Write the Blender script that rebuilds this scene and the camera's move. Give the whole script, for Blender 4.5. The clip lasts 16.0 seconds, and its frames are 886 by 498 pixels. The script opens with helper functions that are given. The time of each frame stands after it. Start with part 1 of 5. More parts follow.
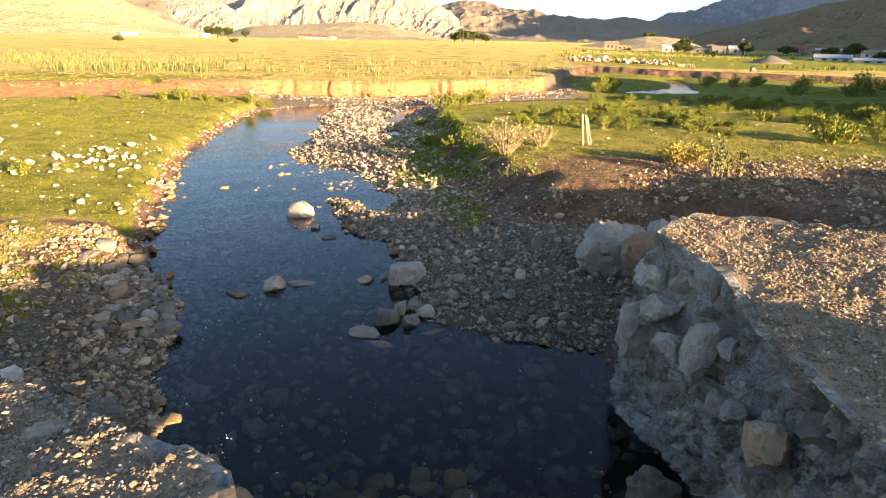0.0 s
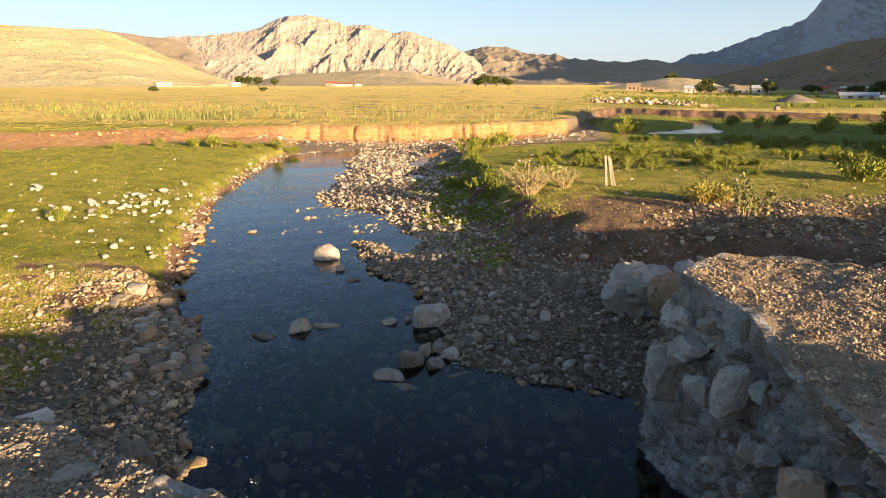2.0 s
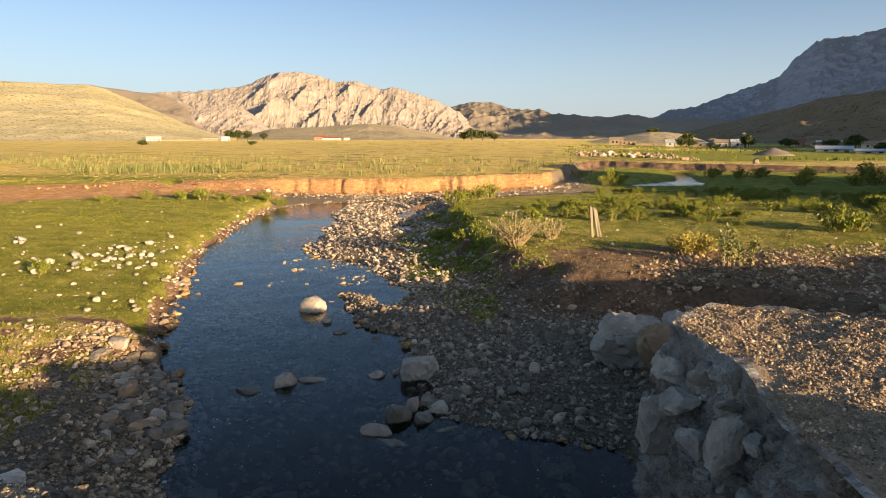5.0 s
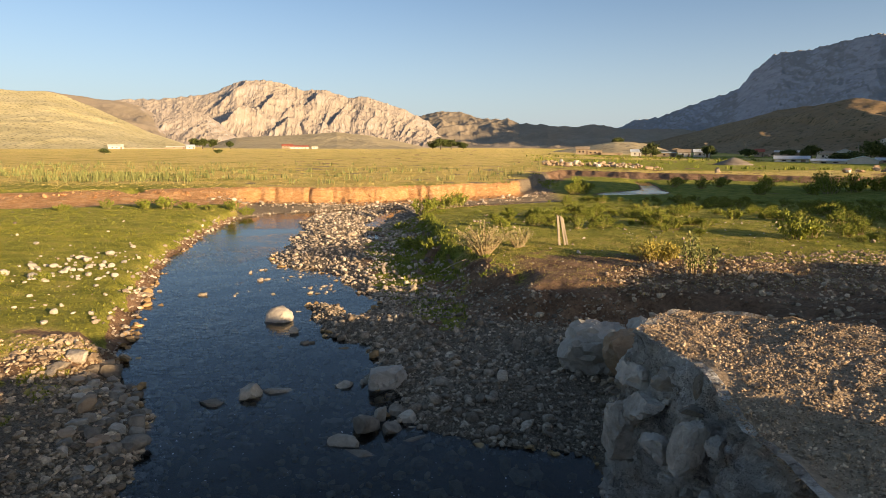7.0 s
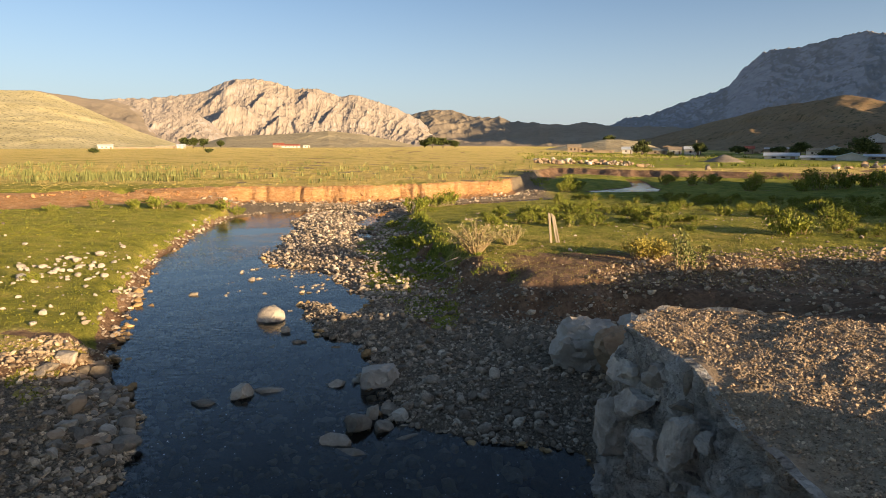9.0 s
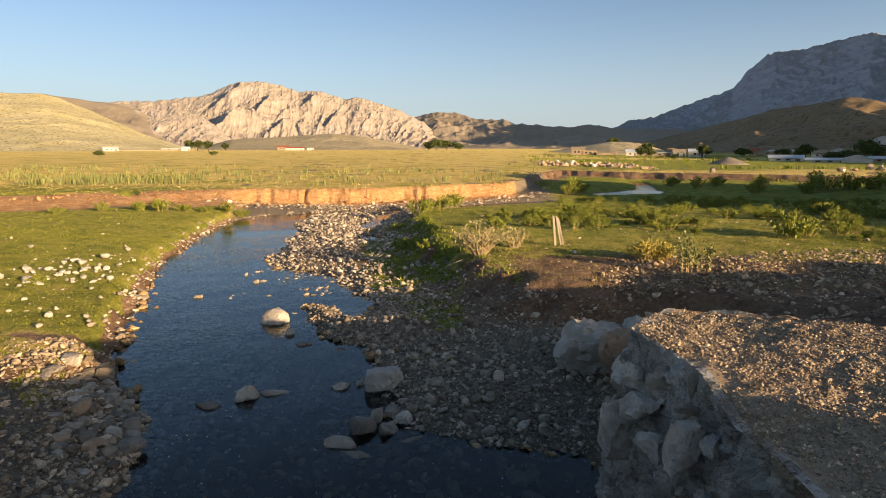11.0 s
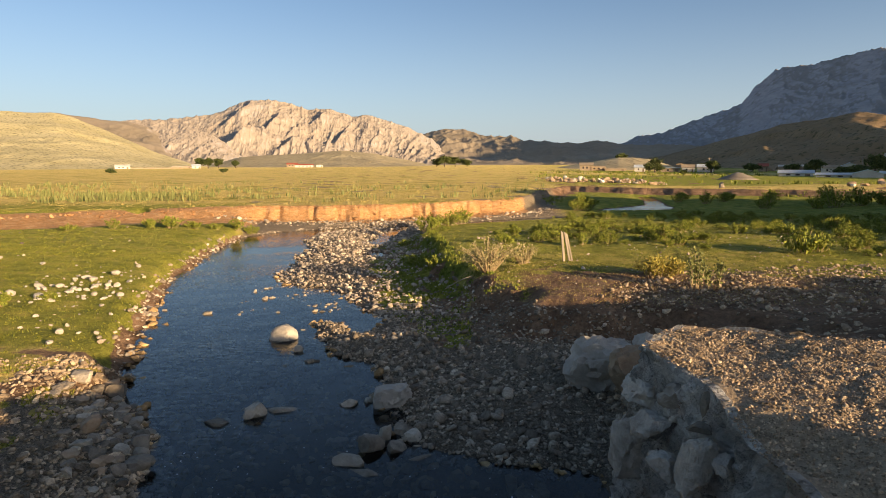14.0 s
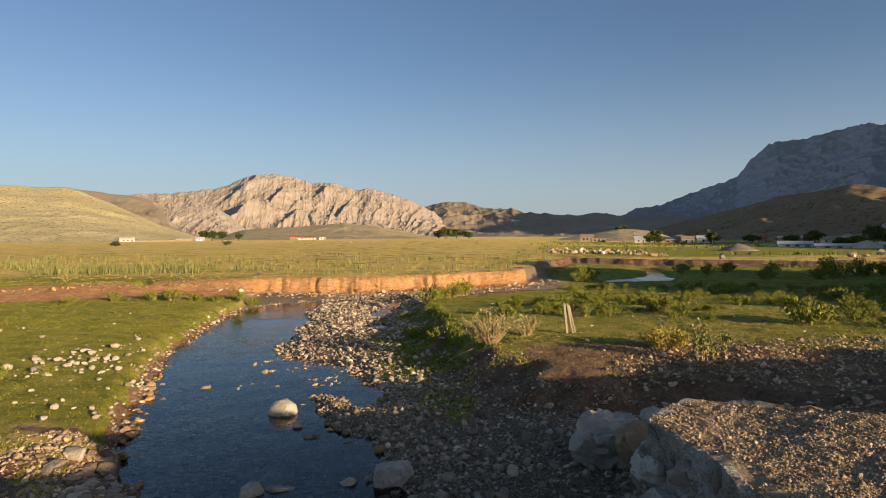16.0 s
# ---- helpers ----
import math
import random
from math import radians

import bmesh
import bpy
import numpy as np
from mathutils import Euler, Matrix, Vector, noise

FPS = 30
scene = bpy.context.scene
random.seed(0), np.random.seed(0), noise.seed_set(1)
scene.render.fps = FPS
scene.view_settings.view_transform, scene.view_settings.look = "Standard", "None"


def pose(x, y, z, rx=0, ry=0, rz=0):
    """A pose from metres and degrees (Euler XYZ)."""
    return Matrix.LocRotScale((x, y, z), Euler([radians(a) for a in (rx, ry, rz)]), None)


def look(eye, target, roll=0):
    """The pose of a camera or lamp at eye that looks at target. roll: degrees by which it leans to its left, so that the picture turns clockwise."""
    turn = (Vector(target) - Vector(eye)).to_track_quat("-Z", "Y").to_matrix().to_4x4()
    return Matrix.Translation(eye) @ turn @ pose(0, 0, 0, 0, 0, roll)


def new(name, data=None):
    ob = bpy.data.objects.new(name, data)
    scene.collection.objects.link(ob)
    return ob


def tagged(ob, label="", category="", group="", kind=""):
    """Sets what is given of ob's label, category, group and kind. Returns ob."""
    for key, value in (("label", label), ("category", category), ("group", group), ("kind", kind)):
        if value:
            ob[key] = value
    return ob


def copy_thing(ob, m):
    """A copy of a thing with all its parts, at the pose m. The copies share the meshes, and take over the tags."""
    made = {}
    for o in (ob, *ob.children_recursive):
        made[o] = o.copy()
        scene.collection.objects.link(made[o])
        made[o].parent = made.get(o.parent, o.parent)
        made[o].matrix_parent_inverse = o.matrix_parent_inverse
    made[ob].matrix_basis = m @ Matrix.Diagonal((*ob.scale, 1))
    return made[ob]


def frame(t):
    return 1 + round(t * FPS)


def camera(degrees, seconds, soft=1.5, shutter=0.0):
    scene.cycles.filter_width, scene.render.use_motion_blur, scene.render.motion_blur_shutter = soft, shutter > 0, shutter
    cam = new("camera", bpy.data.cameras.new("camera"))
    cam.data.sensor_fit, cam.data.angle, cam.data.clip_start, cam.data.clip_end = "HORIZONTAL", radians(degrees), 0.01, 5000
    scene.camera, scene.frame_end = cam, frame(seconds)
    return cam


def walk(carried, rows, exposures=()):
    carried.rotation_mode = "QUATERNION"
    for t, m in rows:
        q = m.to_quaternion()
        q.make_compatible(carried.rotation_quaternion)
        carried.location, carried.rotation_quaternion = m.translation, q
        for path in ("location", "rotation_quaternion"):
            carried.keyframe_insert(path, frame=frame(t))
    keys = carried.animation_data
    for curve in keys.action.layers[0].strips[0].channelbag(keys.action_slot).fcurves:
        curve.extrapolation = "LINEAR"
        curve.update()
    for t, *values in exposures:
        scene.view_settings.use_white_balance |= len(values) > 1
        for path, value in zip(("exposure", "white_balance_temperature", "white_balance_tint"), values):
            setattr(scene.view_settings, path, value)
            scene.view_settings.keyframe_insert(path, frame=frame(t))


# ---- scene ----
cam = camera(70.44, 16.0, soft=0.6)
PATH = [
    (0.0, pose(-0.041, 0.011, 3.200, 71.509, -1.040, 2.671)),
    (0.5, pose(-0.041, 0.005, 3.206, 72.139, -0.392, 3.601)),
    (1.0, pose(-0.038, -0.005, 3.215, 73.575, 0.438, 5.053)),
    (1.5, pose(-0.033, -0.017, 3.217, 74.758, 0.162, 4.867)),
    (2.0, pose(-0.032, -0.017, 3.214, 75.277, -0.030, 4.709)),
    (2.5, pose(-0.030, -0.009, 3.215, 75.640, -0.027, 4.864)),
    (3.0, pose(-0.031, 0.001, 3.216, 75.514, 0.100, 4.360)),
    (3.5, pose(-0.038, 0.007, 3.214, 76.585, -0.375, 3.781)),
    (4.0, pose(-0.041, 0.005, 3.211, 78.265, -0.110, 3.903)),
    (6.5, pose(-0.023, 0.004, 3.202, 80.567, -0.108, 1.721)),
    (7.0, pose(-0.015, 0.001, 3.203, 80.790, -0.226, 0.735)),
    (7.5, pose(-0.008, -0.003, 3.203, 80.899, -0.246, 0.259)),
    (8.0, pose(-0.000, -0.001, 3.205, 80.760, 0.008, 0.081)),
    (8.5, pose(-0.002, -0.002, 3.204, 80.761, -0.101, -0.077)),
    (9.0, pose(0.000, 0.000, 3.200, 80.643, -0.000, 0.000)),
    (11.5, pose(-0.007, -0.003, 3.204, 80.994, 0.046, 0.630)),
    (12.0, pose(-0.007, -0.001, 3.201, 81.194, 0.192, 1.059)),
    (12.5, pose(-0.011, -0.001, 3.207, 81.501, 0.121, 1.101)),
    (13.0, pose(-0.006, 0.001, 3.206, 81.660, 0.133, 1.170)),
    (13.5, pose(-0.006, 0.003, 3.204, 81.576, 0.235, 1.056)),
    (14.0, pose(-0.007, -0.003, 3.208, 82.333, 0.274, 1.094)),
    (14.5, pose(-0.011, -0.001, 3.222, 83.943, 0.282, 1.148)),
    (15.0, pose(-0.009, -0.010, 3.212, 86.758, 0.480, 1.064)),
    (15.5, pose(-0.013, -0.015, 3.214, 87.919, 0.391, 1.225)),
    (16.0, pose(-0.012, -0.014, 3.213, 88.866, 0.433, 1.239)),
]
EXPOSURES = [(0.0, 2.12, 6950, 15), (1.5, 1.76, 6950, 15), (4.0, 1.36, 6900, 15), (6.5, 1.22, 6950, 14), (9.0, 1.20, 6900, 14), (14.0, 1.13, 6900, 14), (16.0, 0.78, 6650, 14)]
walk(cam, PATH, EXPOSURES)

# ---- light: low evening sun from behind and to the right, clear sky ----
SUN_AZ = Vector((0.743, -0.669, 0)).normalized()
SUN_EL = radians(10.2)
SUN_DIR = Vector((SUN_AZ.x * math.cos(SUN_EL), SUN_AZ.y * math.cos(SUN_EL), math.sin(SUN_EL)))
world = bpy.data.worlds.new("sky")
scene.world = world
world.use_nodes = True
wn = world.node_tree.nodes
sky = wn.new("ShaderNodeTexSky")
sky.sky_type, sky.sun_disc = "NISHITA", False
sky.sun_elevation, sky.sun_rotation = SUN_EL, math.atan2(SUN_AZ.x, SUN_AZ.y)
sky.altitude, sky.air_density, sky.dust_density, sky.ozone_density = 1500, 1.0, 5.0, 2.5
wn["Background"].inputs["Strength"].default_value = 0.080
# pale haze round the whole horizon, thinning upwards
sky_dir, sky_axis, sky_fade, sky_mix = wn.new("ShaderNodeTexCoord"), wn.new("ShaderNodeSeparateXYZ"), wn.new("ShaderNodeMapRange"), wn.new("ShaderNodeMix")
sky_fade.interpolation_type = "SMOOTHERSTEP"
sky_fade.inputs["From Min"].default_value, sky_fade.inputs["From Max"].default_value = -0.25, 0.34
sky_fade.inputs["To Min"].default_value, sky_fade.inputs["To Max"].default_value = 1.0, 0.0
sky_mix.data_type = "RGBA"
sky_mix.inputs[7].default_value = (3.5, 4.2, 4.9, 1)
sky_links = world.node_tree.links
sky_links.new(sky_dir.outputs["Generated"], sky_axis.inputs[0])
sky_links.new(sky_axis.outputs["Z"], sky_fade.inputs["Value"])
sky_links.new(sky_fade.outputs["Result"], sky_mix.inputs[0])
sky_links.new(sky.outputs[0], sky_mix.inputs[6])
sky_links.new(sky_mix.outputs[2], wn["Background"].inputs["Color"])
sun_data = bpy.data.lights.new("sun", "SUN")
sun_data.energy, sun_data.angle, sun_data.color = 4.7, radians(0.6), (1.0, 0.75, 0.46)
sun = new("sun", sun_data)
sun.matrix_basis = look(SUN_DIR * 50, (0, 0, 0))

# ---- numeric noise ----


def lattice(i, j, seed):
    n = (i.astype(np.int64) * 374761393 + j.astype(np.int64) * 668265263 + seed * 1442695041) & 0xFFFFFFFF
    n = ((n ^ (n >> 13)) * 1274126177) & 0xFFFFFFFF
    return ((n ^ (n >> 16)) & 0xFFFF) / 65535.0


def vnoise(x, y, seed=0):
    x, y = np.asarray(x, float), np.asarray(y, float)
    i, j = np.floor(x), np.floor(y)
    fx, fy = x - i, y - j
    fx, fy = fx * fx * (3 - 2 * fx), fy * fy * (3 - 2 * fy)
    a, b = lattice(i, j, seed), lattice(i + 1, j, seed)
    c, d = lattice(i, j + 1, seed), lattice(i + 1, j + 1, seed)
    return (a + (b - a) * fx) * (1 - fy) + (c + (d - c) * fx) * fy


def fbm(x, y, octaves=4, seed=0, gain=0.5):
    total, amp, top = 0.0, 1.0, 0.0
    for k in range(octaves):
        total = total + amp * vnoise(x * 2 ** k + 17.3 * k, y * 2 ** k - 9.1 * k, seed + k)
        top += amp
        amp *= gain
    return total / top


def ridged(x, y, octaves=4, seed=0, gain=0.5):
    total, amp, top = 0.0, 1.0, 0.0
    for k in range(octaves):
        n = 1 - np.abs(2 * vnoise(x * 2 ** k + 31.7 * k, y * 2 ** k + 5.9 * k, seed + k) - 1)
        total = total + amp * n * n
        top += amp
        amp *= gain
    return total / top


def ease(a, b, x):
    t = np.clip((x - a) / (b - a), 0, 1)
    return t * t * (3 - 2 * t)


def inside_distance(x, y, poly):
    """Distance to the outline of a closed plan figure, negative inside."""
    best = np.full(np.shape(x), 1e9)
    odd = np.zeros(np.shape(x), bool)
    for (x0, y0), (x1, y1) in zip(poly, poly[1:] + poly[:1]):
        dx, dy = x1 - x0, y1 - y0
        t = np.clip(((x - x0) * dx + (y - y0) * dy) / (dx * dx + dy * dy), 0, 1)
        best = np.minimum(best, np.hypot(x - x0 - t * dx, y - y0 - t * dy))
        cross = (y0 > y) != (y1 > y)
        xs = x0 + (y - y0) * dx / (dy if dy else 1e-9)
        odd ^= cross & (x < xs)
    return np.where(odd, -best, best)


# ---- the plan ----
FAR_BANK = [(-2.3, -9), (-2.3, 2.5), (-2.54, 4.2), (-2.95, 5.2), (-3.3, 6.1), (-3.5, 6.7), (-3.95, 7.4), (-4.7, 8.3),
            (-5.6, 10.3), (-6.2, 12.1), (-7.1, 14.5), (-8.1, 18), (-9.1, 23.3), (-9.5, 27.5), (-8.6, 29.8), (-5.5, 31.9),
            (-2.8, 32.6), (0, 34.4), (6, 38.2)]
BAR_EDGE = [(6.3, 37.6), (0.5, 33.4), (-2.8, 31.6), (-5.2, 30.7), (-6.5, 29.3), (-6.3, 26.2), (-5.5, 23.8), (-5.6, 22.0), (-5.15, 19.5),
            (-5.25, 18.3), (-4.75, 17.1), (-4.35, 16.4), (-3.5, 16.2), (-2.9, 15.5), (-2.5, 14.6), (-2.2, 13.85), (-1.75, 13.15), (-1.35, 12.6),
            (-1.45, 12.2), (-1.65, 11.8), (-2.0, 11.7), (-2.25, 12.2), (-2.62, 12.65), (-2.87, 12.2), (-2.45, 11.15), (-1.8, 9.9)]
# the last bend, behind the viewer, is made up to let sun under the deck
POOL_EDGE = [(-1.35, 9.8), (-1.05, 9.2), (-1.15, 8.5), (-0.75, 8), (-0.65, 7), (-0.25, 6.7), (0.27, 6.5), (1.1, 6.3), (1.5, 6.2), (1.6, 5.3),
             (1.6, 1.2), (2.9, -0.3), (11, -8.5)]
RIVER = FAR_BANK + BAR_EDGE + POOL_EDGE
SIDE_CHANNEL = [(-3.75, 25.4), (-3.55, 27.1), (-3.35, 29.9), (-2.6, 31.9), (-2.4, 31.4), (-2.65, 29.5), (-2.8, 26.5), (-3.0, 24.7)]
PUDDLE = [(-3.3, 21.8), (-3.05, 23.1), (-2.65, 23.3), (-2.5, 21.6)]
FAR_POOL = [(9.2, 42.2), (10.9, 45.2), (12.9, 47.0), (14.9, 49.2), (16.6, 55.5), (17.6, 60.5), (18.6, 60.3), (17.6, 55), (16.1, 48.4), (15.9, 46.2), (14.7, 43.4), (12.2, 42.7)]
SMALL_POOL = [(21.5, 44.2), (24.5, 43.2), (25, 44), (22, 45)]
TERRACE = [(-1.3, 29.5), (-0.8, 23), (-0.1, 17), (0.4, 14.4), (1.2, 12.5), (1.7, 11.3), (2.6, 10.9), (3.6, 10.6), (5.5, 9), (9, 6.2), (40, 4),
           (60, 40), (34, 36), (16, 38), (6, 35.5), (1, 31.5)]
PLAIN = [(-90, 10), (-40, 22), (-20.6, 27.9), (-15.8, 31.3), (-12.2, 33.3), (-9, 34.2), (-5.6, 34.6), (-1.1, 36.6), (3.6, 40.2), (5.2, 44), (7.0, 52),
         (10, 62), (12, 68.5), (22, 61), (34, 54), (50, 58), (90, 40), (500, 40), (5000, 1500), (5000, 6000), (-5000, 6000), (-5000, 10)]


def water_distance(x, y):
    w = inside_distance(x, y, RIVER)
    for pool in (SIDE_CHANNEL, PUDDLE, FAR_POOL, SMALL_POOL):
        w = np.minimum(w, inside_distance(x, y, pool))
    return w


def plain_edge(x, y):
    return inside_distance(x, y, PLAIN) + (fbm(x * 0.55, y * 0.55, 4, 21) - 0.5) * 1.2 + (ridged(x * 1.1, y * 0.5, 3, 23) - 0.4) * 0.7


def height(x, y):
    """The lie of the ground; the water stands at 0."""
    x, y = np.asarray(x, float), np.asarray(y, float)
    r = np.hypot(x, y)
    near = r < 95
    w = np.full(x.shape, 40.0)
    w[near] = water_distance(x[near], y[near])
    wob = w + (fbm(x * 1.7, y * 1.7, 3, 5) - 0.5) * 0.5 * np.clip(r / 9, 0.35, 1)
    # beaches and the gravel bar
    z = np.where(wob > 0, 0.30 * (1 - np.exp(-np.maximum(wob, 0) / 1.5)), -0.5 * (1 - np.exp(np.minimum(wob, 0) / 0.7)))
    # turf bank beside the left of the stream
    left = ease(-1.2, -2.4, x + 0.28 * y) * ease(6.0, 9.2, y - 0.25 * (x + 5)) * ease(40, 33, y)
    z = z + left * (0.26 * ease(0.05, 0.55, wob) + 0.12 * ease(0.5, 6, wob))
    z = z + ease(-4.3, -6, x) * ease(9.2, 6, y) * 0.12
    # terrace with the shrubs
    t = np.full(x.shape, 40.0)
    t[near] = inside_distance(x[near], y[near], TERRACE)
    t = t + (fbm(x * 0.9, y * 0.9, 4, 9) - 0.5) * 1.1
    top = 0.80 - 0.52 * ease(18, 35, y)
    z = z + (top - 0.28) * ease(0.9, -0.15, t) * ease(0.1, 0.9, wob)
    # the plain behind the red cut bank
    p = np.full(x.shape, -40.0)
    p[r < 400] = plain_edge(x[r < 400], y[r < 400])
    soft = 0.45 + 3.2 * ease(-9, -17, x) + 0.9 * ease(8, 14, x)
    lift = ease(soft, -0.35, p) * ease(0.0, 0.6, wob)
    level = 1.0 - 1.0 * ease(40, 130, r) * ease(-0.05, 0.35, x / np.maximum(y, 1)) + 0.5 * ease(60, 400, r)
    z = z + lift * (level - np.maximum(z, 0.0))
    # gully washed into the bank
    z = z - 0.6 * np.exp(-((x + 16.4 + 0.4 * (y - 32.4)) / 0.45) ** 2 - ((y - 32.4) / 1.3) ** 2)
    # dirt fill rising to the road on the right
    road = ease(10.6, 5.6, y + 0.12 * np.maximum(x - 3, 0) + (fbm(x * 0.8, y * 0.8, 3, 31) - 0.5) * 1.2) * ease(1.5, 3.2, x - 0.15 * np.maximum(y - 6, 0))
    # extra height past x 4, mostly unseen, is added to shade slope and terrace
    z = z + road * (1.42 + (0.82 * ease(4, 7.5, x) + 0.3 * ease(8, 12, x) + 0.6 * ease(11, 16, x)) * ease(2.2, 5.0, y) - z) * ease(0.0, 0.7, wob)
    # low mound that carries the rubble
    z = z + 0.25 * np.exp(-((y - 80) / 4.0) ** 2) * ease(4, 9, x) * ease(26, 20, x)
    z = z + 0.35 * np.exp(-((y - 62) / 3.0) ** 2 - ((x - 43) / 5.0) ** 2)
    # earth bank rising on the right, beyond the stony slope
    q = x - 0.69 * y
    # the 5.6 m rise behind is out of view, added to shade the hollow
    z = z + (1.5 * ease(-1.0, 7, q) * ease(17, 28, r) + 5.6 * ease(3, 12, q) * ease(30, 42, r)) * ease(62, 46, r) * ease(-4, 6, y)
    # level ground of the road behind the viewer
    rise = ease(3.0, -0.5, y + 0.15 * np.abs(x)) * ease(160, 60, r) * ease(0.1, 1.0, wob)
    # past x 13 it climbs, an unseen rise added to shade the terrace
    z = z + rise * (1.45 + 2.6 * ease(13, 27, x) + (fbm(x * 0.5, y * 0.5, 5, 40) - 0.5) * 0.3 - z)
    # unevenness
    fine = (fbm(x * 1.3, y * 1.3, 4, 50) - 0.5) * 0.10 * ease(0, 1.0, w) + (fbm(x * 5, y * 5, 3, 60) - 0.5) * 0.035 * ease(60, 15, r)
    return z + fine


# ---- materials ----


def nodes_of(name):
    m = bpy.data.materials.new(name)
    m.use_nodes = True
    return m, m.node_tree.nodes, m.node_tree.links, m.node_tree.nodes["Principled BSDF"]


def rampnode(n, l, source, stops):
    ramp = n.new("ShaderNodeValToRGB")
    el = ramp.color_ramp.elements
    while len(el) < len(stops):
        el.new(0.5)
    for e, (at, c) in zip(el, stops):
        e.position, e.color = at, (*c, 1)
    l.new(source, ramp.inputs[0])
    return ramp.outputs[0]


def noisenode(n, l, scale, detail=5, rough=0.6, vector=None, stretch=None):
    if vector is None:
        vector = n.new("ShaderNodeNewGeometry").outputs["Position"]
    if stretch:
        mp = n.new("ShaderNodeMapping")
        mp.inputs["Scale"].default_value = stretch
        l.new(vector, mp.inputs["Vector"])
        vector = mp.outputs[0]
    t = n.new("ShaderNodeTexNoise")
    t.inputs["Scale"].default_value, t.inputs["Detail"].default_value, t.inputs["Roughness"].default_value = scale, detail, rough
    l.new(vector, t.inputs["Vector"])
    return t.outputs["Fac"]


def mixnode(n, l, fac, a, b, mode="MIX"):
    m = n.new("ShaderNodeMix")
    m.data_type, m.blend_type = "RGBA", mode
    for socket, value in ((m.inputs[0], fac), (m.inputs[6], a), (m.inputs[7], b)):
        if isinstance(value, (int, float)):
            socket.default_value = value
        elif isinstance(value, tuple):
            socket.default_value = (*value, 1)
        else:
            l.new(value, socket)
    return m.outputs[2]


def mathnode(n, l, op, a, b):
    m = n.new("ShaderNodeMath")
    m.operation = op
    for socket, value in zip(m.inputs, (a, b)):
        if isinstance(value, (int, float)):
            socket.default_value = value
        else:
            l.new(value, socket)
    return m.outputs[0]


def bumpnode(n, l, source, strength, distance, normal=None):
    b = n.new("ShaderNodeBump")
    b.inputs["Strength"].default_value, b.inputs["Distance"].default_value = strength, distance
    l.new(source, b.inputs["Height"])
    if normal is not None:
        l.new(normal, b.inputs["Normal"])
    return b.outputs[0]


def plain_material(name, dark, light, scale, rough=0.9, bump=0.4, depth=0.02, island=False, object_random=False, stretch=None, detail=6):
    """Two-scale mottled surface; island or object_random shifts the colour from piece to piece."""
    m, n, l, p = nodes_of(name)
    big = noisenode(n, l, scale * 0.22, 3, 0.5, stretch=stretch)
    small = noisenode(n, l, scale, detail, 0.65, stretch=stretch)
    f = mathnode(n, l, "ADD", mathnode(n, l, "MULTIPLY", big, 0.5), mathnode(n, l, "MULTIPLY", small, 0.5))
    col = rampnode(n, l, f, [(0.34, dark), (0.66, light)])
    source = None
    if island:
        source = n.new("ShaderNodeNewGeometry").outputs["Random Per Island"]
    if object_random:
        source = n.new("ShaderNodeObjectInfo").outputs["Random"]
    if source is not None:
        tone = rampnode(n, l, source, [(0.0, (0.42, 0.40, 0.38)), (0.35, (0.74, 0.70, 0.66)), (0.7, (1.0, 0.97, 0.93)), (1.0, (1.5, 1.47, 1.42))])
        col = mixnode(n, l, 1.0, col, tone, "MULTIPLY")
    l.new(col, p.inputs["Base Color"])
    p.inputs["Roughness"].default_value = rough
    p.inputs["Specular IOR Level"].default_value = 0.25
    l.new(bumpnode(n, l, small, bump, depth), p.inputs["Normal"])
    return m


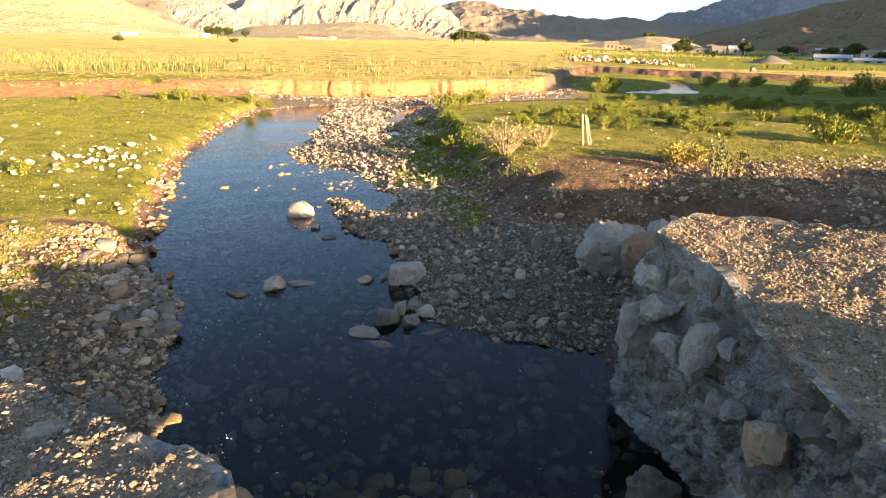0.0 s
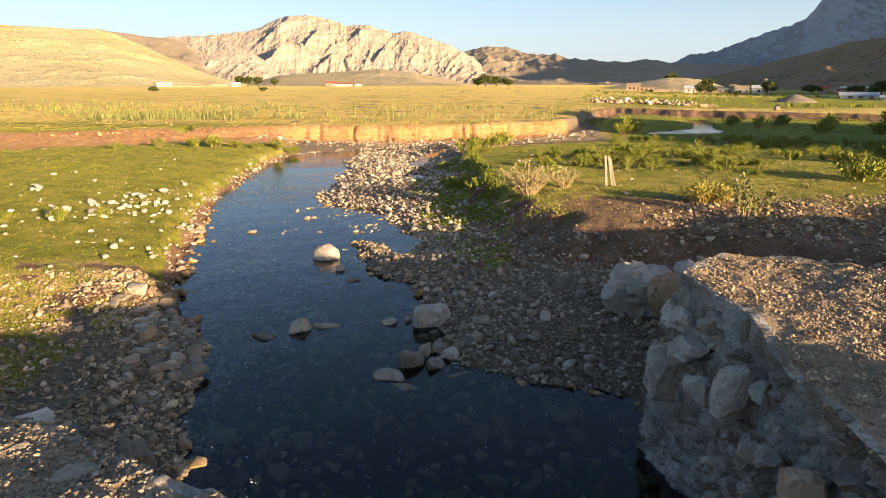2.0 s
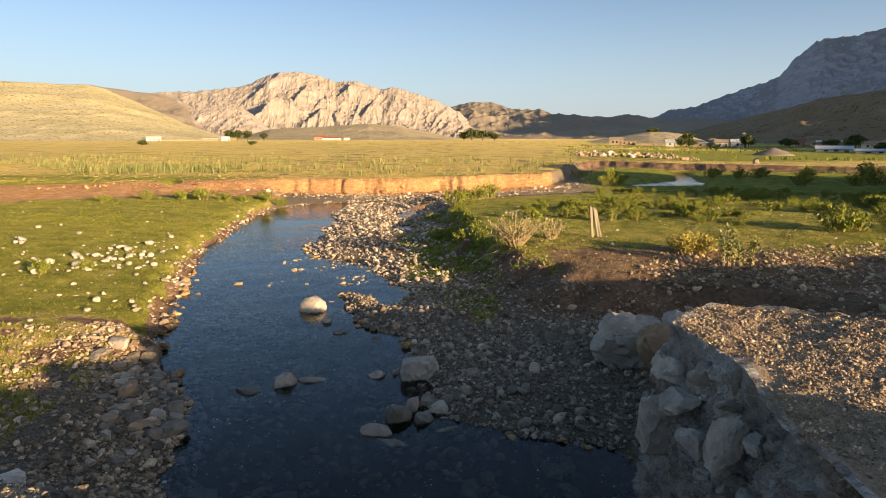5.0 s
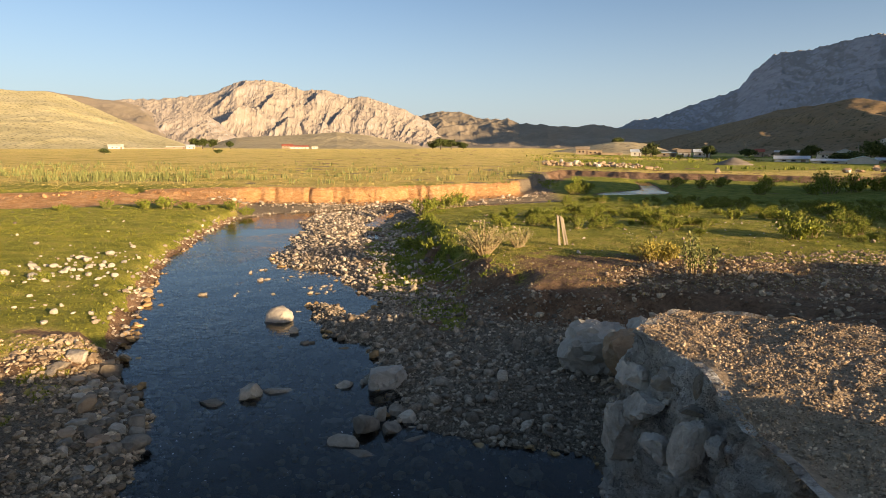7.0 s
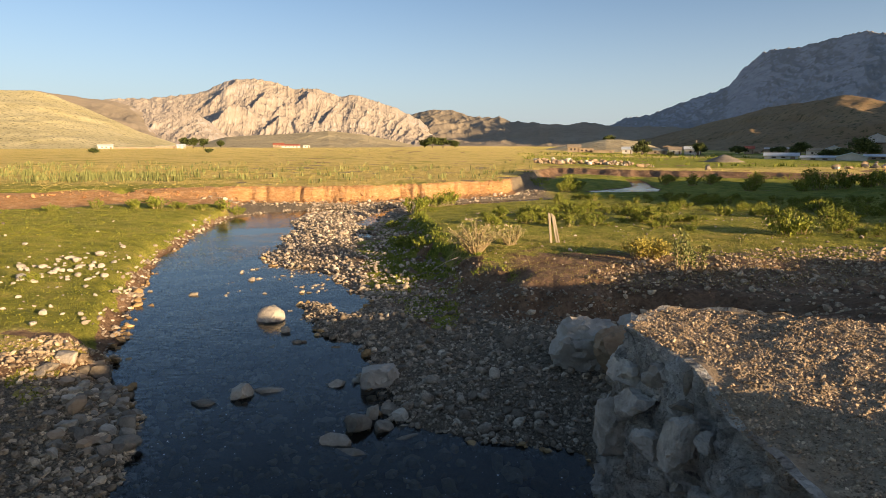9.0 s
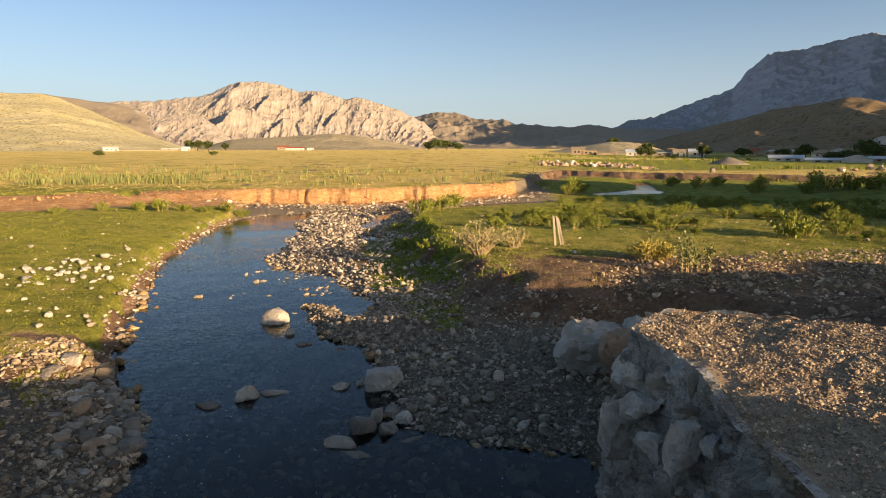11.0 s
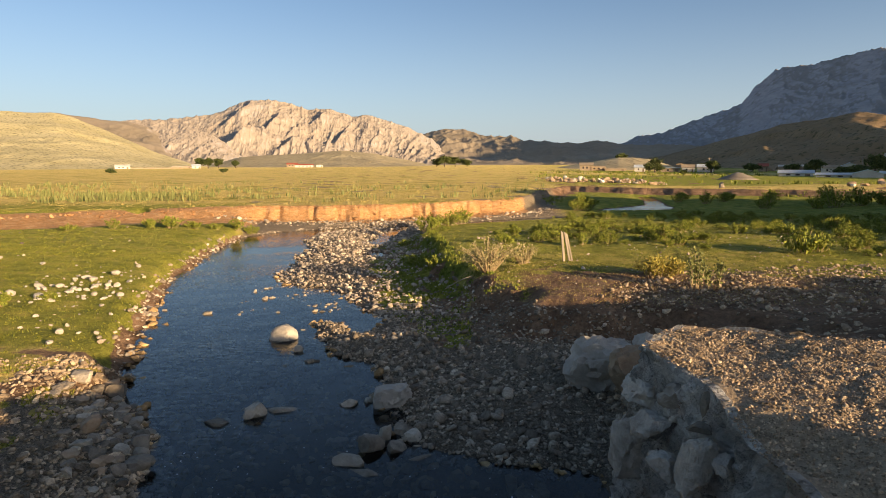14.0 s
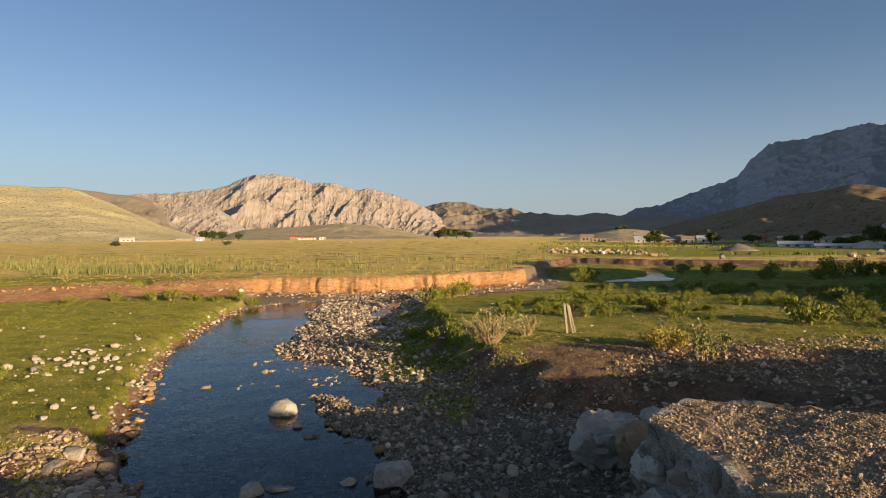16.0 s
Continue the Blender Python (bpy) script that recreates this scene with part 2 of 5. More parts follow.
def ground_material():
    """Turf, dry grass, red earth, brown soil and gravel, laid out by the sheet's cover values."""
    m, n, l, p = nodes_of("ground_cover")
    at = n.new("ShaderNodeVertexColor")
    at.layer_name = "cover"
    sep = n.new("ShaderNodeSeparateColor")
    l.new(at.outputs["Color"], sep.inputs[0])
    big, mid, small = noisenode(n, l, 0.22, 4), noisenode(n, l, 1.6, 5), noisenode(n, l, 14, 6, 0.7)
    tiny = noisenode(n, l, 55, 4, 0.7)
    turf = rampnode(n, l, mid, [(0.28, (0.075, 0.10, 0.012)), (0.5, (0.185, 0.20, 0.026)), (0.72, (0.33, 0.28, 0.06))])
    dry = rampnode(n, l, mid, [(0.3, (0.36, 0.29, 0.075)), (0.5, (0.50, 0.38, 0.12)), (0.72, (0.62, 0.47, 0.21))])
    plain = mixnode(n, l, rampnode(n, l, big, [(0.28, (0, 0, 0)), (0.5, (1, 1, 1))]), turf, dry)
    red = rampnode(n, l, noisenode(n, l, 3.0, 5, 0.6, stretch=(1, 1, 2.5)), [(0.3, (0.42, 0.21, 0.085)), (0.52, (0.57, 0.315, 0.135)), (0.74, (0.65, 0.43, 0.24))])
    soil = rampnode(n, l, mid, [(0.3, (0.15, 0.088, 0.05)), (0.7, (0.34, 0.215, 0.13))])
    gravel = rampnode(n, l, tiny, [(0.3, (0.10, 0.078, 0.052)), (0.5, (0.22, 0.175, 0.12)), (0.7, (0.40, 0.33, 0.24))])
    ragged = mathnode(n, l, "MULTIPLY", mathnode(n, l, "SUBTRACT", small, 0.5), 0.9)

    def mask(channel):
        v = mathnode(n, l, "ADD", sep.outputs[channel], ragged)
        return rampnode(n, l, v, [(0.40, (0, 0, 0)), (0.60, (1, 1, 1))])

    col = mixnode(n, l, mask(0), gravel, soil)
    # green channel: how much grass; blue channel: how red the earth; alpha: turf against dry
    col = mixnode(n, l, mask(2), col, red)
    kind = mixnode(n, l, at.outputs["Alpha"], plain, turf)
    col = mixnode(n, l, mask(1), col, kind)
    col = mixnode(n, l, 0.6, col, rampnode(n, l, small, [(0.32, (0.35, 0.36, 0.34)), (0.5, (0.95, 0.95, 0.95)), (0.68, (1.45, 1.4, 1.35))]), "MULTIPLY")
    # soaked where it lies under the stream
    pos = n.new("ShaderNodeSeparateXYZ")
    l.new(n.new("ShaderNodeNewGeometry").outputs["Position"], pos.inputs[0])
    wet = rampnode(n, l, mathnode(n, l, "ADD", mathnode(n, l, "MULTIPLY", pos.outputs["Z"], 4.0), 0.5), [(0.42, (0.36, 0.29, 0.20)), (0.62, (1, 1, 1))])
    col = mixnode(n, l, 1.0, col, wet, "MULTIPLY")
    l.new(col, p.inputs["Base Color"])
    p.inputs["Roughness"].default_value = 0.95
    p.inputs["Specular IOR Level"].default_value = 0.15
    # the nap of the grass
    l.new(mathnode(n, l, "MULTIPLY", mask(1), 0.38), p.inputs["Sheen Weight"])
    p.inputs["Sheen Roughness"].default_value = 0.6
    l.new(kind, p.inputs["Sheen Tint"])
    nb = bumpnode(n, l, small, 1.0, 0.09)
    l.new(bumpnode(n, l, tiny, 0.7, 0.015, nb), p.inputs["Normal"])
    return m


def water_material():
    m, n, l, p = nodes_of("stream_water")
    n.remove(p)
    clear, gloss, mix = n.new("ShaderNodeBsdfTransparent"), n.new("ShaderNodeBsdfGlossy"), n.new("ShaderNodeMixShader")
    clear.inputs["Color"].default_value = (0.52, 0.58, 0.65, 1)
    gloss.inputs["Roughness"].default_value = 0.02
    fr = n.new("ShaderNodeFresnel")
    fr.inputs["IOR"].default_value = 1.34
    long_wave = noisenode(n, l, 2.2, 3, 0.5, stretch=(1.0, 0.6, 1))
    ripple = noisenode(n, l, 9.0, 3, 0.5, stretch=(0.7, 1.3, 1))
    calm = rampnode(n, l, noisenode(n, l, 0.35, 2), [(0.40, (0.15, 0.15, 0.15)), (0.62, (1, 1, 1))])
    wave = mathnode(n, l, "ADD", long_wave, mathnode(n, l, "MULTIPLY", ripple, calm))
    nb = bumpnode(n, l, wave, 0.20, 0.05)
    l.new(nb, gloss.inputs["Normal"])
    l.new(nb, fr.inputs["Normal"])
    l.new(fr.outputs[0], mix.inputs[0])
    l.new(clear.outputs[0], mix.inputs[1])
    l.new(gloss.outputs[0], mix.inputs[2])
    l.new(mix.outputs[0], n["Material Output"].inputs["Surface"])
    return m


def slope_material(name, rock_dark, rock_light, grass_dark, grass_light, scale, rockiness, speck=0.0):
    """Hillside: bare rock where steep, thin dry grass where gentle."""
    m, n, l, p = nodes_of(name)
    g = n.new("ShaderNodeNewGeometry")
    sep = n.new("ShaderNodeSeparateXYZ")
    l.new(g.outputs["Normal"], sep.inputs[0])
    big, small = noisenode(n, l, scale, 6, 0.6), noisenode(n, l, scale * 9, 6, 0.7)
    strata = noisenode(n, l, scale * 5, 5, 0.65, stretch=(0.6, 0.6, 3.0))
    rock = rampnode(n, l, strata, [(0.32, rock_dark), (0.62, rock_light)])
    grass = rampnode(n, l, mathnode(n, l, "ADD", mathnode(n, l, "MULTIPLY", big, 0.6), mathnode(n, l, "MULTIPLY", small, 0.4)), [(0.36, grass_dark), (0.64, grass_light)])
    if speck:
        shrub = rampnode(n, l, noisenode(n, l, scale * 26, 3, 0.6), [(0.55, (0, 0, 0)), (0.64, (1, 1, 1))])
        grass = mixnode(n, l, mathnode(n, l, "MULTIPLY", shrub, speck), grass, (0.085, 0.08, 0.035))
    steep = mathnode(n, l, "ADD", mathnode(n, l, "SUBTRACT", 1.0, sep.outputs["Z"]), mathnode(n, l, "MULTIPLY", mathnode(n, l, "SUBTRACT", big, 0.5), 0.9))
    k = rampnode(n, l, steep, [(rockiness, (0, 0, 0)), (rockiness + 0.14, (1, 1, 1))])
    l.new(mixnode(n, l, k, grass, rock), p.inputs["Base Color"])
    p.inputs["Roughness"].default_value = 0.95
    p.inputs["Specular IOR Level"].default_value = 0.1
    l.new(bumpnode(n, l, small, 0.6, 0.25 / scale * 0.02), p.inputs["Normal"])
    return m


MAT_GROUND = ground_material()
MAT_WATER = water_material()
MAT_MASSIF = slope_material("limestone_massif", (0.30, 0.265, 0.235), (0.42, 0.38, 0.345), (0.36, 0.30, 0.235), (0.43, 0.365, 0.29), 0.004, 0.24)
MAT_DRYHILL = slope_material("dry_hillside", (0.32, 0.27, 0.20), (0.5, 0.44, 0.34), (0.45, 0.385, 0.19), (0.62, 0.54, 0.31), 0.02, 0.42, 0.8)
MAT_BROWNHILL = slope_material("brown_hillside", (0.24, 0.17, 0.11), (0.36, 0.28, 0.195), (0.21, 0.14, 0.072), (0.34, 0.24, 0.13), 0.012, 0.40, 0.85)
MAT_TANHILL = slope_material("tan_hillside", (0.36, 0.30, 0.21), (0.52, 0.45, 0.34), (0.40, 0.32, 0.18), (0.56, 0.46, 0.27), 0.012, 0.42, 0.7)
MAT_FARHILL = slope_material("far_hills", (0.30, 0.25, 0.21), (0.46, 0.40, 0.35), (0.27, 0.22, 0.15), (0.38, 0.31, 0.22), 0.005, 0.22)
# pale blue-grey base colours carry the distance haze on the shaded mountain
MAT_CLIFF = slope_material("hazed_cliff_limestone", (0.29, 0.295, 0.31), (0.39, 0.395, 0.41), (0.26, 0.255, 0.24), (0.34, 0.33, 0.315), 0.006, 0.24)


# ---- mesh helpers ----


def mesh_from(name, verts, faces, material, smooth=True):
    """A mesh from arrays of points and of quads or triangles."""
    me = bpy.data.meshes.new(name)
    faces = np.asarray(faces, np.int32)
    k = faces.shape[1]
    me.vertices.add(len(verts))
    me.vertices.foreach_set("co", np.asarray(verts, np.float32).ravel())
    me.loops.add(faces.size)
    me.loops.foreach_set("vertex_index", faces.ravel())
    me.polygons.add(len(faces))
    me.polygons.foreach_set("loop_start", np.arange(0, faces.size, k, dtype=np.int32))
    me.polygons.foreach_set("loop_total", np.full(len(faces), k, np.int32))
    me.polygons.foreach_set("use_smooth", np.full(len(faces), smooth, bool))
    me.update(calc_edges=True)
    me.materials.append(material)
    return me


def grid_faces(rows, cols, wrap=False):
    i, j = np.meshgrid(np.arange(rows - 1), np.arange(cols if wrap else cols - 1), indexing="ij")
    a, b = i * cols + j, i * cols + (j + 1) % cols
    return np.stack([a, b, b + cols, a + cols], -1).reshape(-1, 4)


def part(name, bm, material, parent, label=""):
    me = bpy.data.meshes.new(name)
    bm.to_mesh(me)
    bm.free()
    me.materials.append(material)
    ob = new(name, me)
    ob.parent = parent
    return tagged(ob, label)


def thing(name, x, y, z, turn=0):
    e = new(name)
    e.empty_display_size = 0.2
    e.matrix_basis = pose(x, y, z, 0, 0, turn)
    return e


# ---- the ground ----


def cover(x, y, z):
    """Soil, grass, redness and turf of the ground at a point of the plan."""
    r = np.hypot(x, y)
    near = r < 95
    w = np.full(x.shape, 40.0)
    w[near] = water_distance(x[near], y[near])
    t = np.full(x.shape, 40.0)
    t[near] = inside_distance(x[near], y[near], TERRACE)
    p = np.full(x.shape, -40.0)
    p[r < 400] = plain_edge(x[r < 400], y[r < 400])
    n1, n2 = fbm(x * 0.5, y * 0.5, 4, 70), fbm(x * 2.1, y * 2.1, 3, 80)
    # red cut bank
    red = ease(2.4, 1.0, p) * ease(-0.75, -0.3, p + (n2 - 0.5) * 0.4) * ease(5.6, 3.6, x) * ease(-60, -24, x)
    red = np.maximum(red * (1 - 0.35 * ease(-9, -14, x)), 0.8 * ease(0.35, 0.6, n2 + 0.05) * ease(2.6, 0.3, np.abs(p - 0.9)) * ease(-9, -15, x) * ease(-60, -25, x))
    red = np.maximum(red, 1.0 * ease(4.8, 3.4, p + (n2 - 0.5) * 1.5) * ease(-1.4, -0.6, p + (n2 - 0.5) * 0.8) * ease(-8.5, -12, x) * ease(-70, -40, x))
    # grass
    left = ease(-1.2, -2.4, x + 0.28 * y) * ease(8.6, 10.2, y - 0.55 * (x + 5) + (n2 - 0.5) * 2.5)
    grass = left * ease(0.10, 0.35, w + (n2 - 0.5) * 0.4) * (1 - red)
    low_left = ease(-4.4, -5.4, x + (n1 - 0.5) * 1.5) * ease(3.5, 5.2, y) * ease(0.35, 0.6, n2 + 0.12)
    grass = np.maximum(grass, low_left * ease(11, 8, y))
    stony = ease(13.5, 10.5, y - 0.12 * x + (n1 - 0.5) * 3)
    terrace = ease(0.5, -0.3, t + (n2 - 0.5) * 0.9) * (1 - stony * ease(2.4, 3.8, x))
    dirt = ease(0.1, 2.4, x) * ease(15.6, 13.2, y + 0.25 * np.abs(x - 3) + (n2 - 0.5) * 2)
    terrace = terrace * (1 - 0.88 * dirt)
    grass = np.maximum(grass, terrace)
    slope_green = ease(1.8, 0.9, np.abs(t - 1.0)) * ease(0.9, -0.1, x + (n2 - 0.5) * 0.8) * ease(9.2, 10.6, y) * ease(30, 24, y)
    grass = np.maximum(grass, 0.8 * slope_green * ease(0.35, 0.6, n2 + 0.1))
    plain = ease(-0.15, -0.7, p)
    grass = np.maximum(grass, plain * (0.95 - 0.6 * ease(0.62, 0.72, n1)))
    hollow = ease(0.6, 2.2, p) * ease(4, 9, x) * ease(30, 34, y)
    grass = np.maximum(grass, hollow * 0.9)
    grass = grass * ease(0.0, 0.3, w) * (1 - 0.85 * red * ease(-8.5, -12, x))
    # soil against gravel
    soil = np.maximum(ease(1.9, 0.4, t) * ease(-0.4, 0.5, x) * ease(16.5, 14.5, y) * ease(6.0, 4.2, x), 0.85 * ease(5.0, 6.4, y) * ease(14, 11, y - 0.2 * x) * ease(2.6, 3.8, x))
    soil = np.maximum(soil, 0.75 * slope_green)
    soil = np.maximum(soil, ease(-1.2, -2.4, x + 0.28 * y) * ease(8.2, 9.6, y) * ease(0.9, 0.5, w))
    soil = np.maximum(soil, ease(-4.2, -5.4, x) * ease(6.5, 8.2, y) * ease(12, 9.5, y))
    soil = np.maximum(soil, ease(60, 100, r))
    soil = np.maximum(soil, ease(7, 11, x) * ease(30, 36, y))
    turf = np.maximum(left, ease(0.5, -0.5, t)) * ease(40, 34, y) * 0.85
    turf = np.maximum(turf, slope_green)
    turf = np.maximum(turf, hollow)
    # greener strips of meadow in front of the village; their dark green also stands for shaded bands
    turf = np.maximum(turf, ease(0.08, 0.24, x / np.maximum(y, 1)) * ease(58, 75, r) * ease(0.40, 0.52, fbm(x * 0.012, y * 0.05, 4, 77)))
    return np.stack([np.clip(soil, 0, 1), np.clip(grass, 0, 1), np.clip(red, 0, 1), np.clip(turf, 0, 1)], -1)


def build_ground():
    front = np.linspace(radians(-47), radians(47), 760)
    back = np.linspace(radians(47), radians(313), 90)[1:-1]
    az = np.concatenate([front, back])
    rr = np.concatenate([np.geomspace(0.5, 2.4, 24)[:-1], np.geomspace(2.4, 80, 470)[:-1], np.geomspace(80, 4600, 90)])
    R, A = np.meshgrid(rr, az, indexing="ij")
    x, y = R * np.sin(A), R * np.cos(A)
    z = height(x, y)
    z = z - 0.2 * ease(2.6, 2.0, R)
    c = cover(x, y, z)
    verts = np.stack([x, y, z], -1).reshape(-1, 3)
    me = mesh_from("ground", verts, grid_faces(len(rr), len(az), True)[:, ::-1], MAT_GROUND)
    layer = me.color_attributes.new("cover", "FLOAT_COLOR", "POINT")
    layer.data.foreach_set("color", c.reshape(-1, 4).astype(np.float32).ravel())
    return tagged(new("ground", me), "valley floor of turf, dry grass, red earth and gravel", "ground", kind="structure")


ground = build_ground()

# water: one level sheet that shows where the ground lies below it
wx, wy = np.meshgrid(np.linspace(-13, 30, 44), np.linspace(-9, 64, 74))
wv = np.stack([wx.T, wy.T, np.zeros_like(wx.T)], -1).reshape(-1, 3)
water = tagged(new("water", mesh_from("water", wv, grid_faces(44, 74)[:, ::-1], MAT_WATER)), "clear shallow stream water reflecting the blue sky", "water", kind="structure")


# ---- hills and mountains ----


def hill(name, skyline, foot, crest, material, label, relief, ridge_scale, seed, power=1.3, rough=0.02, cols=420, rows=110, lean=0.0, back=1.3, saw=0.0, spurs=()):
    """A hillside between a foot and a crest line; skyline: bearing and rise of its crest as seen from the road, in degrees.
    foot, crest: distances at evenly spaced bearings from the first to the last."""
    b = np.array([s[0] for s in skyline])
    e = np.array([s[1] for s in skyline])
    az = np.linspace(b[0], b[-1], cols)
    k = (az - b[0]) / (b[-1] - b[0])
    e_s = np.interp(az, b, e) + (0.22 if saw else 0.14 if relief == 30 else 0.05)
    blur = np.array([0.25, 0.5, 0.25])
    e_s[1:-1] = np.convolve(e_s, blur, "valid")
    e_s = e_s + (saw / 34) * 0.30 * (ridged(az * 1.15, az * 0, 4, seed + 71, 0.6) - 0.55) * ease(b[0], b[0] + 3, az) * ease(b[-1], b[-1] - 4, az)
    f = np.interp(k, np.linspace(0, 1, len(foot)), foot)
    c = np.interp(k, np.linspace(0, 1, len(crest)), crest)
    v = np.linspace(0, back, rows)
    V, A = np.meshgrid(v, np.radians(az), indexing="ij")
    R = f + (c - f) * V
    S = 3.2 + c * np.tan(np.radians(e_s))
    up = np.clip(V, 0, 1) ** power
    down = 1 - 0.8 * ease(1.0, back, V) ** 1.2
    x, y = R * np.sin(A), R * np.cos(A)
    q = ridge_scale
    warp = (fbm(x * q * 0.6, y * q * 0.6, 3, seed + 3) - 0.5) * 1.6
    spur = ridged(x * q + lean * V + warp, y * q * 0.55 + warp * 0.5, 5, seed, 0.55)
    body = np.clip(V, 0, 1) * np.clip(1.06 - V, 0, 1) * 4
    z = S * up * down + relief * (spur - 0.9) * body * (0.35 + 0.65 * S / S.max())
    z = z + S.max() * rough * (ridged(x * q * 5, y * q * 5, 4, seed + 11) - 0.6) * ease(0.02, 0.25, V)
    if saw:
        # ribs that climb slantwise and broken rock between them
        deg = np.degrees(A)
        ribs = ridged(deg * 0.75 - V * 2.2 + warp * 0.6, V * 2.6 + deg * 0.1, 5, seed + 41, 0.6)
        bend = deg + (fbm(x * 0.008, y * 0.008, 3, seed + 21) - 0.5) * 0.9
        best = np.zeros_like(z)
        # spurs with one steep side: bearing at the foot and at the top, reach up the slope, height
        for a0, a1, v0, v1, tall in spurs:
            d = bend - (a0 + (a1 - a0) * np.clip((V - v0) / (v1 - v0), 0, 1))
            prof = np.where(d < 0, ease(-0.6, 0.0, d), np.clip(1 - d / 3.0, 0, 1) ** 1.2)
            best = np.maximum(best, tall * prof * ease(v0 - 0.06, v0 + 0.26, V) * ease(v1 + 0.20, v1 - 0.06, V))
        z = z + best + saw * (ribs - 0.5) * ease(0.04, 0.25, V) * ease(1.04, 0.75, V)
        z = z + 0.5 * saw * (ridged(x * q * 9, y * q * 9, 5, seed + 33, 0.6) - 0.6) * ease(0.02, 0.2, V)
    z = np.where(V <= 0, -2, z)
    me = mesh_from(name, np.stack([x, y, z], -1).reshape(-1, 3), grid_faces(rows, cols)[:, ::-1], material)
    return tagged(new(name, me), label, "mountain" if "mountain" in name else "hill", kind="structure")


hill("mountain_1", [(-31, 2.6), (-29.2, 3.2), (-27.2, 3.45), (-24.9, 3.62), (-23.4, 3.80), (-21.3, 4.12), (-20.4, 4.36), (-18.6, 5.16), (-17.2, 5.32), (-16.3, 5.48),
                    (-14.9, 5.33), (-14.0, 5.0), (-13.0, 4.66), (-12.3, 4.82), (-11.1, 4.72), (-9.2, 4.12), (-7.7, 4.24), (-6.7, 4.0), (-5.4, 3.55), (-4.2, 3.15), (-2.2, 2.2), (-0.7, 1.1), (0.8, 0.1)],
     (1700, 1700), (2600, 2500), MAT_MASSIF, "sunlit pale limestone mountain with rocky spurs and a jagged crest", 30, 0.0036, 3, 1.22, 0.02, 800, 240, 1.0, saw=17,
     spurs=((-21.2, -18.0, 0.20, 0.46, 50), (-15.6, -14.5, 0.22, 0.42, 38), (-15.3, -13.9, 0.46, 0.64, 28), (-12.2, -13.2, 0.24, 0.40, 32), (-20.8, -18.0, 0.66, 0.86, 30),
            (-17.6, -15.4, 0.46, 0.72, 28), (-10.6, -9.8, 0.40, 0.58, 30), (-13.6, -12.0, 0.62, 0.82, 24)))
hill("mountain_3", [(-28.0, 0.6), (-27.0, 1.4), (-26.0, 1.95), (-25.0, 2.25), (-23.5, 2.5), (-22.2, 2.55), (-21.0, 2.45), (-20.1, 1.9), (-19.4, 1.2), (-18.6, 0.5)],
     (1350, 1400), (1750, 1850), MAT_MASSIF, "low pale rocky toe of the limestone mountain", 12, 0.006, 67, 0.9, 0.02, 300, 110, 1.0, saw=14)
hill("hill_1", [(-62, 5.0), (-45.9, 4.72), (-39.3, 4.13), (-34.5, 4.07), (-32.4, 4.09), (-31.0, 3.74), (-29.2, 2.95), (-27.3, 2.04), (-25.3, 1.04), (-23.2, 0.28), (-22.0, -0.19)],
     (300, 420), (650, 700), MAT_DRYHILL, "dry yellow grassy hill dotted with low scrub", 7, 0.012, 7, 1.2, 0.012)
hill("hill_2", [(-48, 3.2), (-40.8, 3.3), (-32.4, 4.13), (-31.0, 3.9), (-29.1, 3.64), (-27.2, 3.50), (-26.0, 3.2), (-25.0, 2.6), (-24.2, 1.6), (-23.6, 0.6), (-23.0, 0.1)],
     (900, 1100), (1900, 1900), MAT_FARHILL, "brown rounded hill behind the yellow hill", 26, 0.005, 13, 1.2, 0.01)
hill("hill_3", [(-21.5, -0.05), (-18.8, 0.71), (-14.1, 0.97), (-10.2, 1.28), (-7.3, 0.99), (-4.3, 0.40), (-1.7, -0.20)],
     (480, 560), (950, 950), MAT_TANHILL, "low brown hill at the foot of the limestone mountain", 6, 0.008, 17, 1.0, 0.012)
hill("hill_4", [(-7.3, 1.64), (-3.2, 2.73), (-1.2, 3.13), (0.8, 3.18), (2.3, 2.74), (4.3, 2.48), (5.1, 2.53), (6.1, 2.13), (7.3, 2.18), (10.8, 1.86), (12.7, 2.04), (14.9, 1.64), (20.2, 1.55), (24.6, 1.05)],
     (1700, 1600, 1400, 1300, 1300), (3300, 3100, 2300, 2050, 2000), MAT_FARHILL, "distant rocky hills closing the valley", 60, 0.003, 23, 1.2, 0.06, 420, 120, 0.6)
# bearings past 36 lie out of view, extended to shade the far hills
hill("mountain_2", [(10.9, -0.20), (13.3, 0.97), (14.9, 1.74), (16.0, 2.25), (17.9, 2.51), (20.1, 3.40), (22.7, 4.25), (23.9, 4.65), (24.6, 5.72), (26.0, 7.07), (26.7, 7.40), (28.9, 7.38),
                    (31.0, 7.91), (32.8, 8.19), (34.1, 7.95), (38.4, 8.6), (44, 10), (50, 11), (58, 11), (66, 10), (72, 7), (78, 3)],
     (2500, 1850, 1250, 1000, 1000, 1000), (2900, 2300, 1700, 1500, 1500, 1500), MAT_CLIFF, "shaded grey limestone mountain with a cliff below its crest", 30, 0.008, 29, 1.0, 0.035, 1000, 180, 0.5)
